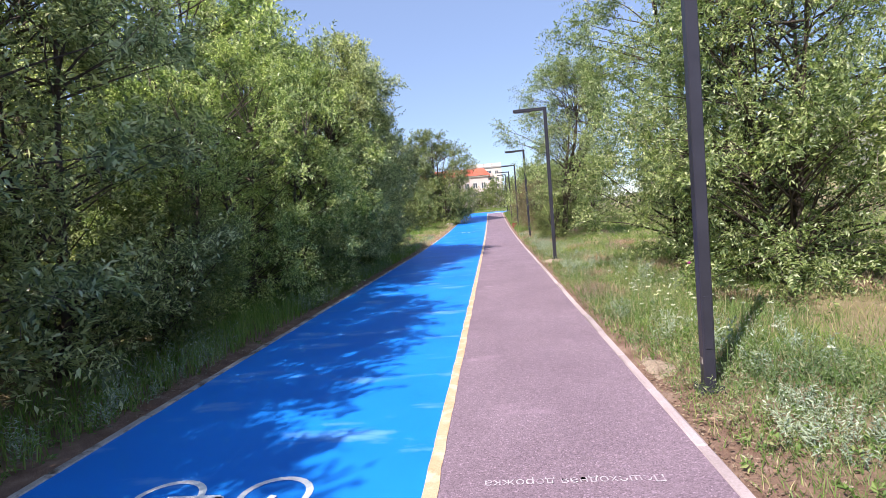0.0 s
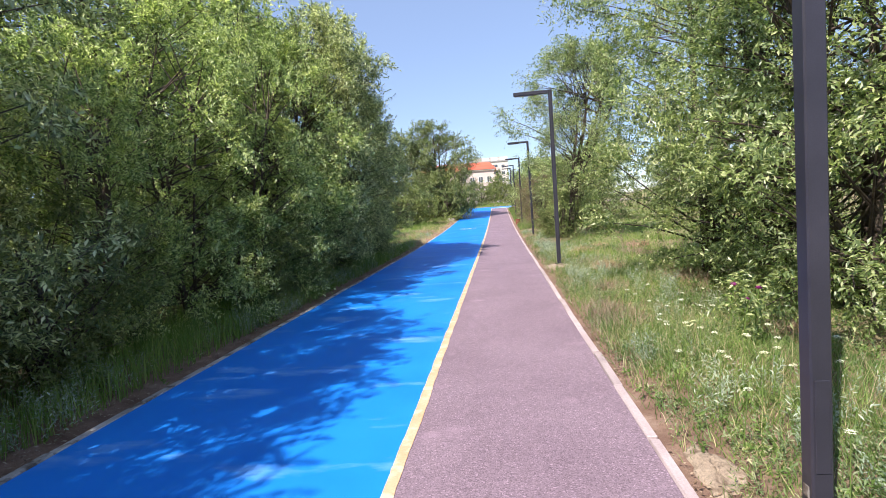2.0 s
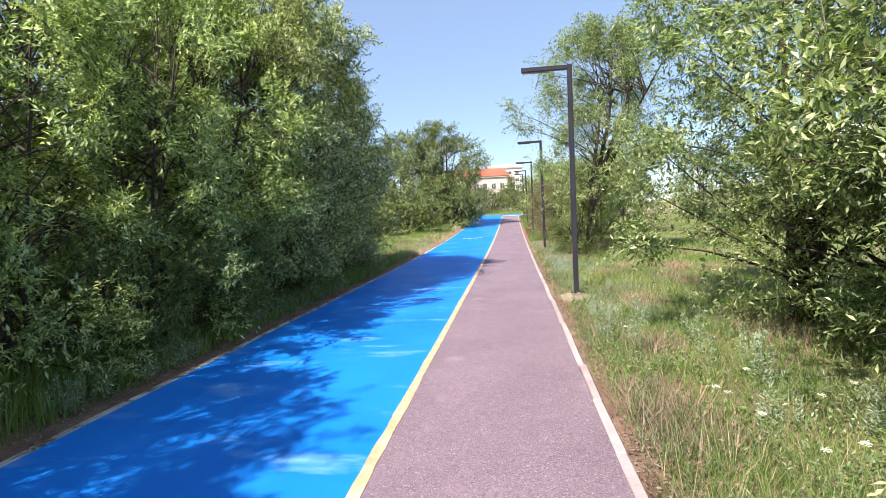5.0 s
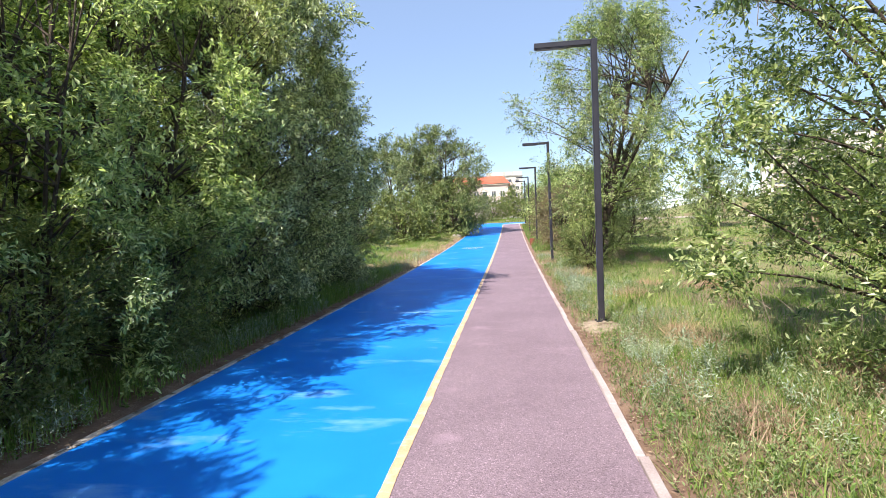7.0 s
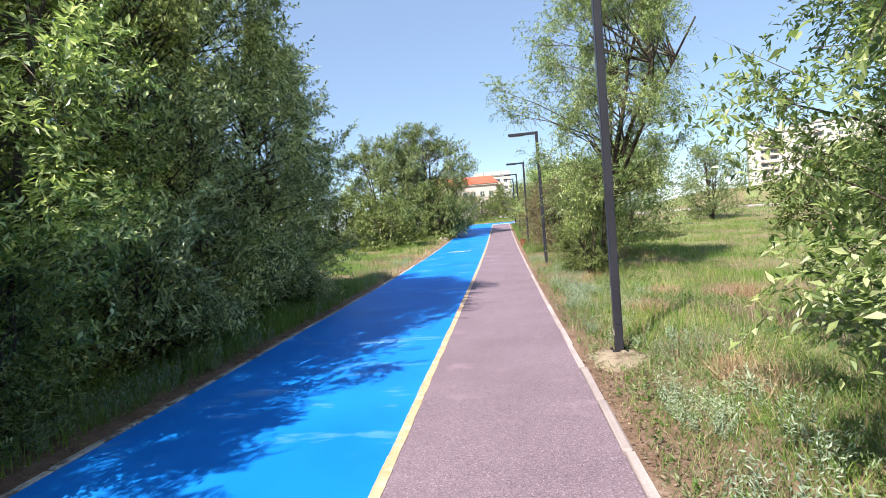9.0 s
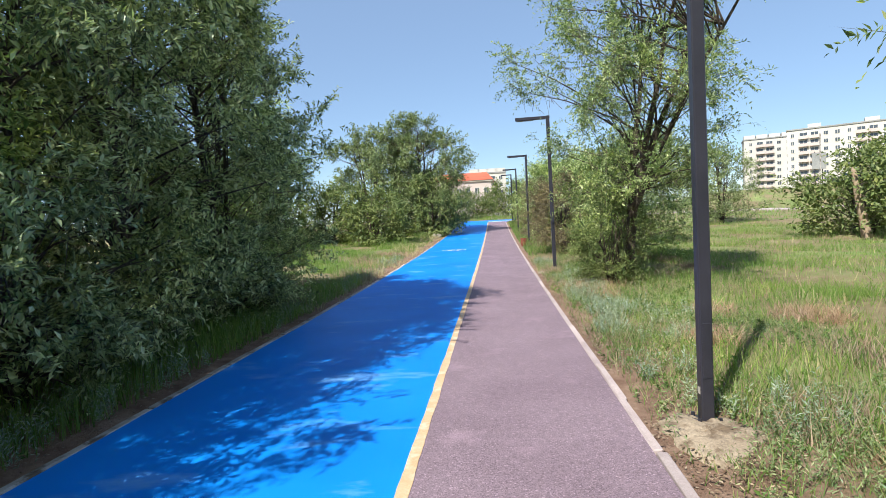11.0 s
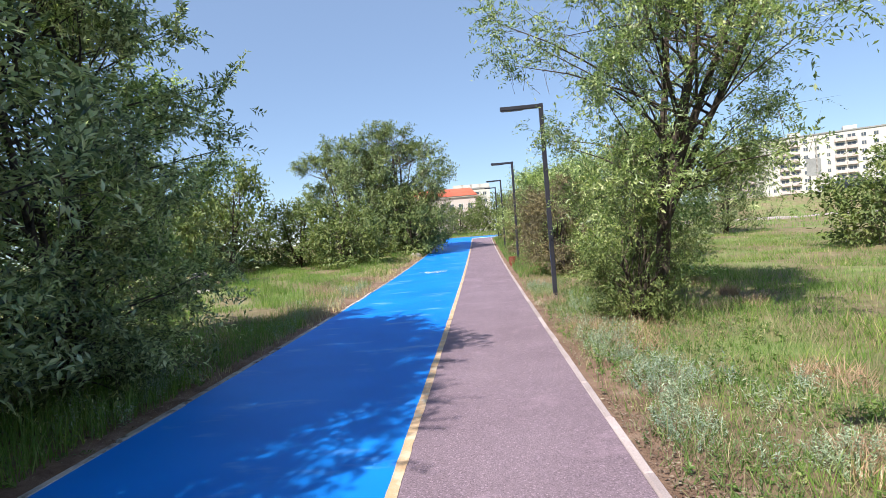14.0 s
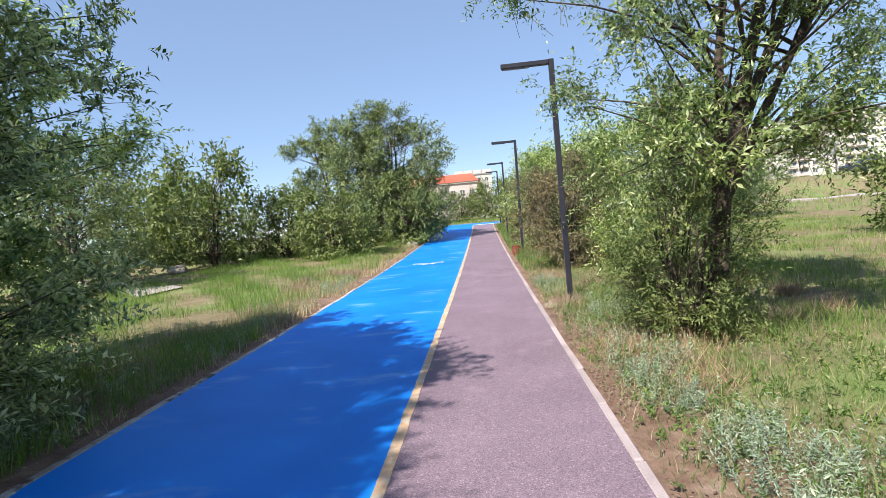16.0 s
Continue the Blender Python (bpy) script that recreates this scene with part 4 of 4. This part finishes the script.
for q, (px, py, rx, ry, n, tall) in enumerate(((2.05, 17.7, 0.17, 0.45, 110, 0.26), (2.25, 18.8, 0.3, 0.55, 190, 0.32), (2.1, 20.3, 0.25, 0.6, 110, 0.28), (2.75, 16.9, 0.22, 0.3, 90, 0.24), (2.2, 12.6, 0.2, 0.5, 100, 0.26), (2.5, 23.6, 0.3, 0.6, 110, 0.28), (2.35, 3.1, 0.25, 0.5, 120, 0.26), (2.0, 27.0, 0.25, 1.2, 120, 0.3))):
    patch_of_wormwood(60 + q, px, py, rx, ry, n, tall)
wormwood(4, 300, (-3.7, -2.8, 0, 20), "grey-green wormwood tufts along the shaded kerb")
wormwood(3, 110, (-3.6, -2.8, 20, 32), "grey-green wormwood tufts beside the kerb")


def yarrow(x, y, h, seed):
    """A white umbel on a thin stem."""
    rng = np.random.default_rng(seed)
    ob = tagged(new("wildflower"), "white flat-topped wildflower among roadside grass", "wildflower", "white wildflowers")
    lean = rng.normal(scale=0.04, size=2)
    v, f = tube([(0, 0, -0.03), (lean[0] * 0.5, lean[1] * 0.5, h * 0.5), (lean[0], lean[1], h)], [0.004, 0.003, 0.002], 5)
    link("stem", mesh_of("stem", v, f, GRASS, True), ob)
    n = 45
    a, r = rng.uniform(0, 2 * math.pi, n), 0.024 * np.sqrt(rng.uniform(0, 1, n))
    c = np.stack((lean[0] + np.cos(a) * r, lean[1] + np.sin(a) * r, h + 0.01 - r * 0.2 + rng.normal(scale=0.003, size=n)), 1)
    d = 0.005
    v = np.stack((c + (d, 0, 0.001), c + (0, d, -0.001), c + (-d, 0, 0.001), c + (0, -d, 0)), 1).reshape(-1, 3)
    link("flower_head", mesh_of("flower_head", v, np.arange(4 * n).reshape(-1, 4), PETAL), ob)
    ob.matrix_basis = pose(x, y, float(rise(x, y)))
    return ob


frng = random.Random(8)
blooms = [yarrow(2.3, 6.2, 0.38, 1), yarrow(2.5, 6.8, 0.45, 2), yarrow(2.15, 5.6, 0.34, 3)]
for q in range(40):
    x, y = frng.uniform(1.95, 3.3), frng.choice((frng.uniform(4.6, 8.2), frng.uniform(5.0, 7.5), frng.uniform(3.5, 11)))
    copy_thing(blooms[q % 3], pose(x, y, float(rise(x, y)), 0, 0, frng.uniform(0, 360)))


def thistle(x, y, h, seed):
    rng = np.random.default_rng(seed)
    ob = tagged(new("thistle"), "purple-flowered thistle standing in the grass", "thistle", "purple thistles")
    v, f = tube([(0, 0, -0.03), (0.02, 0.01, h * 0.5), (0.05, 0.0, h)], [0.008, 0.006, 0.005], 6)
    link("stem", mesh_of("stem", v, f, GRASS, True), ob)
    base = np.array([(0.05 * q, 0, h * q) for q in np.linspace(0.1, 0.85, 9)])
    d = rng.normal(size=(9, 3)) * np.array([1, 1, 0.3])
    d /= np.linalg.norm(d, axis=1)[:, None]
    v, f = leaf_cloud(rng, base, d, 0.07, 0.3, 0.3, 6, np.full(9, 0.16))
    link("leaves", mesh_of("leaves", v, f, GRASS), ob)
    n = 90
    u = rng.normal(size=(n, 3))
    u[:, 2] = np.abs(u[:, 2]) + 0.4
    u /= np.linalg.norm(u, axis=1)[:, None]
    c = np.array([0.05, 0, h])
    s = np.cross(u, rng.normal(size=(n, 3)))
    s = s / np.linalg.norm(s, axis=1)[:, None] * 0.004
    v = np.stack((c + u * 0.005 - s, c + u * 0.005 + s, c + u * 0.038), 1).reshape(-1, 3)
    link("flower_head", mesh_of("flower_head", v, np.arange(3 * n).reshape(-1, 3), THISTLE), ob)
    ob.matrix_basis = pose(x, y, float(rise(x, y)))


thistle(3.0, 7.35, 0.55, 1)
thistle(3.22, 7.3, 0.5, 2)
thistle(3.05, 7.15, 0.42, 3)


# ---- distant buildings ----
def window(parent, x, y, z, w, h, meshes={}):
    key = (round(w, 2), round(h, 2))
    if key not in meshes:
        bm = bmesh.new()
        for a in ((-w / 2, -w / 2 + 0.12, 0, h), (w / 2 - 0.12, w / 2, 0, h), (-w / 2 + 0.12, w / 2 - 0.12, 0, 0.12), (-w / 2 + 0.12, w / 2 - 0.12, h - 0.12, h), (-0.05, 0.05, 0.12, h - 0.12)):
            box(bm, a[0], a[1], -0.06, 0.02, a[2], a[3])
        fr = bpy.data.meshes.new("window_frame")
        bm.to_mesh(fr)
        bm.free()
        fr.materials.append(WALL_CREAM)
        bm = boxed(-w / 2 + 0.1, w / 2 - 0.1, -0.03, 0.0, 0.1, h - 0.1)
        pa = bpy.data.meshes.new("window")
        bm.to_mesh(pa)
        bm.free()
        pa.materials.append(GLASS)
        meshes[key] = (pa, fr)
    g = link("window", meshes[key][0], parent)
    g.matrix_basis = pose(x, y, z)
    link("window_frame", meshes[key][1], g)
    return g


def balcony(parent, x, y, z, w, meshes={}):
    if w not in meshes:
        bm = bmesh.new()
        box(bm, -w / 2, w / 2, -1.1, 0, 0, 0.12)
        box(bm, -w / 2, w / 2, -1.1, -1.04, 0.12, 1.1)
        box(bm, -w / 2, -w / 2 + 0.06, -1.04, 0, 0.12, 1.1)
        box(bm, w / 2 - 0.06, w / 2, -1.04, 0, 0.12, 1.1)
        me = bpy.data.meshes.new("balcony")
        bm.to_mesh(me)
        bm.free()
        me.materials.append(WALL_PINK)
        meshes[w] = me
    link("balcony", meshes[w], parent).matrix_basis = pose(x, y, z)


def apartments(name, x, y, z, width, depth, storeys, turn, label, wall, bay=3.3, storey=2.75, step=0.0):
    """A slab block with its storeys of windows and stacks of balconies."""
    ob = tagged(new(name), label, "apartment building")
    h = storeys * storey + 0.8
    part("wall", boxed(-width / 2, width / 2, 0.0, depth, -2, h), wall, ob)
    part("roof", boxed(-width / 2 - 0.3, width / 2 + 0.3, -0.3, depth + 0.3, h + 0.004, h + 0.45), ROOF_GREY, ob)
    n = int(width / bay)
    for c in range(n):
        xx = -width / 2 + bay * (c + 0.5) + (width - n * bay) / 2
        for s in range(storeys):
            zz = 0.9 + s * storey
            if c % 5 in (1, 2):
                balcony(ob, xx, -0.004, zz - 0.75, bay * 0.92)
                window(ob, xx, -0.02, zz - 0.1, 2.4, 1.7)
            else:
                window(ob, xx, -0.02, zz, 1.5 if c % 5 else 1.1, 1.45)
    for q in range(4):
        bx = -width / 2 + width * (q + 0.5) / 4
        part("roof_hut", boxed(bx - 2, bx + 2, depth * 0.3, depth * 0.7, h + 0.46, h + 2.2), wall, ob)
    ob.matrix_basis = pose(x, y, z, 0, 0, turn)
    return ob


apartments("apartment_building", 136.9, 204, 4.0, 66, 13, 8, -29, "long white apartment block with balconies, sunlit", WALL_CREAM)
apartments("apartment_building", 113, 243, 4.5, 18, 12, 8, -20, "white apartment block end beyond the long block", WALL_CREAM)
apartments("apartment_building", -1.2, 225, 4.2, 14, 13, 5, 3, "pale apartment block beyond the red roof", WALL_CREAM)


def red_roof_house(x, y, z):
    ob = tagged(new("house"), "pale pink building under a red hipped roof", "house")
    w, d, h = 22.0, 12.0, 7.2
    part("wall", boxed(-w, 0, 0, d, -2, h), WALL_PINK, ob)
    bm = bmesh.new()
    e = 0.6
    low = [bm.verts.new(p) for p in ((-w - e, -e, h + 0.1), (e, -e, h + 0.1), (e, d + e, h + 0.1), (-w - e, d + e, h + 0.1))]
    top = [bm.verts.new(p) for p in ((-w + 4, d / 2, h + 2.5), (-1.2, d / 2, h + 2.5))]
    for q in ((low[0], low[1], top[1], top[0]), (low[1], low[2], top[1]), (low[2], low[3], top[0], top[1]), (low[3], low[0], top[0]), low[::-1]):
        bm.faces.new(q)
    part("roof", bm, ROOF_RED, ob)
    part("cornice", boxed(-w - 0.4, 0.4, -0.4, d + 0.4, h - 0.25, h + 0.09), WALL_CREAM, ob)
    for c in range(9):
        for s in range(2):
            window(ob, -1.4 - 2.3 * c, -0.02, 0.9 + 2.8 * s, 1.3, 1.7)
    ob.matrix_basis = pose(x, y, z)


red_roof_house(0.2, 150, 3.9)


def car(x, y, turn):
    ob = tagged(new("car"), "dark parked car on the street bank", "car")
    bm = bmesh.new()
    prof = [(-2.1, 0.35), (-2.15, 0.75), (-1.9, 0.95), (-1.2, 1.0), (-0.6, 1.42), (0.75, 1.45), (1.45, 1.05), (2.05, 0.95), (2.15, 0.6), (2.1, 0.35)]
    sides = [[bm.verts.new((px, sy * (0.82 if pz < 1.1 else 0.66), pz)) for px, pz in prof] for sy in (-1, 1)]
    bm.faces.new(sides[0])
    bm.faces.new(sides[1][::-1])
    for q in range(len(prof)):
        r = (q + 1) % len(prof)
        bm.faces.new((sides[0][r], sides[0][q], sides[1][q], sides[1][r]))
    part("body", bm, CAR, ob)
    for sy in (-1, 1):
        part("side_window", boxed(-0.75, 0.95, sy * 0.74 - 0.015, sy * 0.74 + 0.015, 1.08, 1.34, bevel=0.01), GLASS, ob)
        for px in (-1.3, 1.3):
            bm = bmesh.new()
            bmesh.ops.create_cone(bm, cap_ends=True, segments=20, radius1=0.33, radius2=0.33, depth=0.2, matrix=Matrix.Translation((px, sy * 0.75, 0.33)) @ Matrix.Rotation(radians(90), 4, "X"))
            part("wheel", bm, RUBBER, ob)
    ob.matrix_basis = pose(x, y, float(rise(x, y)) + 0.06, 0, 0, turn)


car(37.0, 69.0, -8)


def signboard(x, y):
    ob = tagged(new("street_sign"), "grey street sign board on twin posts", "sign")
    z = float(rise(x, y))
    for sx in (-0.35, 0.35):
        v, f = tube([(sx, 0, -0.2), (sx, 0, 1.2), (sx, 0, 3.4)], [0.05] * 3, 8)
        link("post", mesh_of("post", v, f, POLE, True), ob)
    part("board", boxed(-0.65, 0.65, -0.09, -0.052, 1.7, 3.3, bevel=0.01), ROOF_GREY, ob)
    ob.matrix_basis = pose(x, y, z)


signboard(32.0, 66.2)
v, f = tube([(0, 0, -0.3), (0, 0, 2.5), (0, 0, 5.0)], [0.07, 0.06, 0.05], 8)
tagged(link("utility_pole", mesh_of("pole", v, f, KERB_L, True)), "thin pale utility pole at the meadow edge", "pole").matrix_basis = pose(29.5, 61.5, float(rise(29.5, 61.5)))
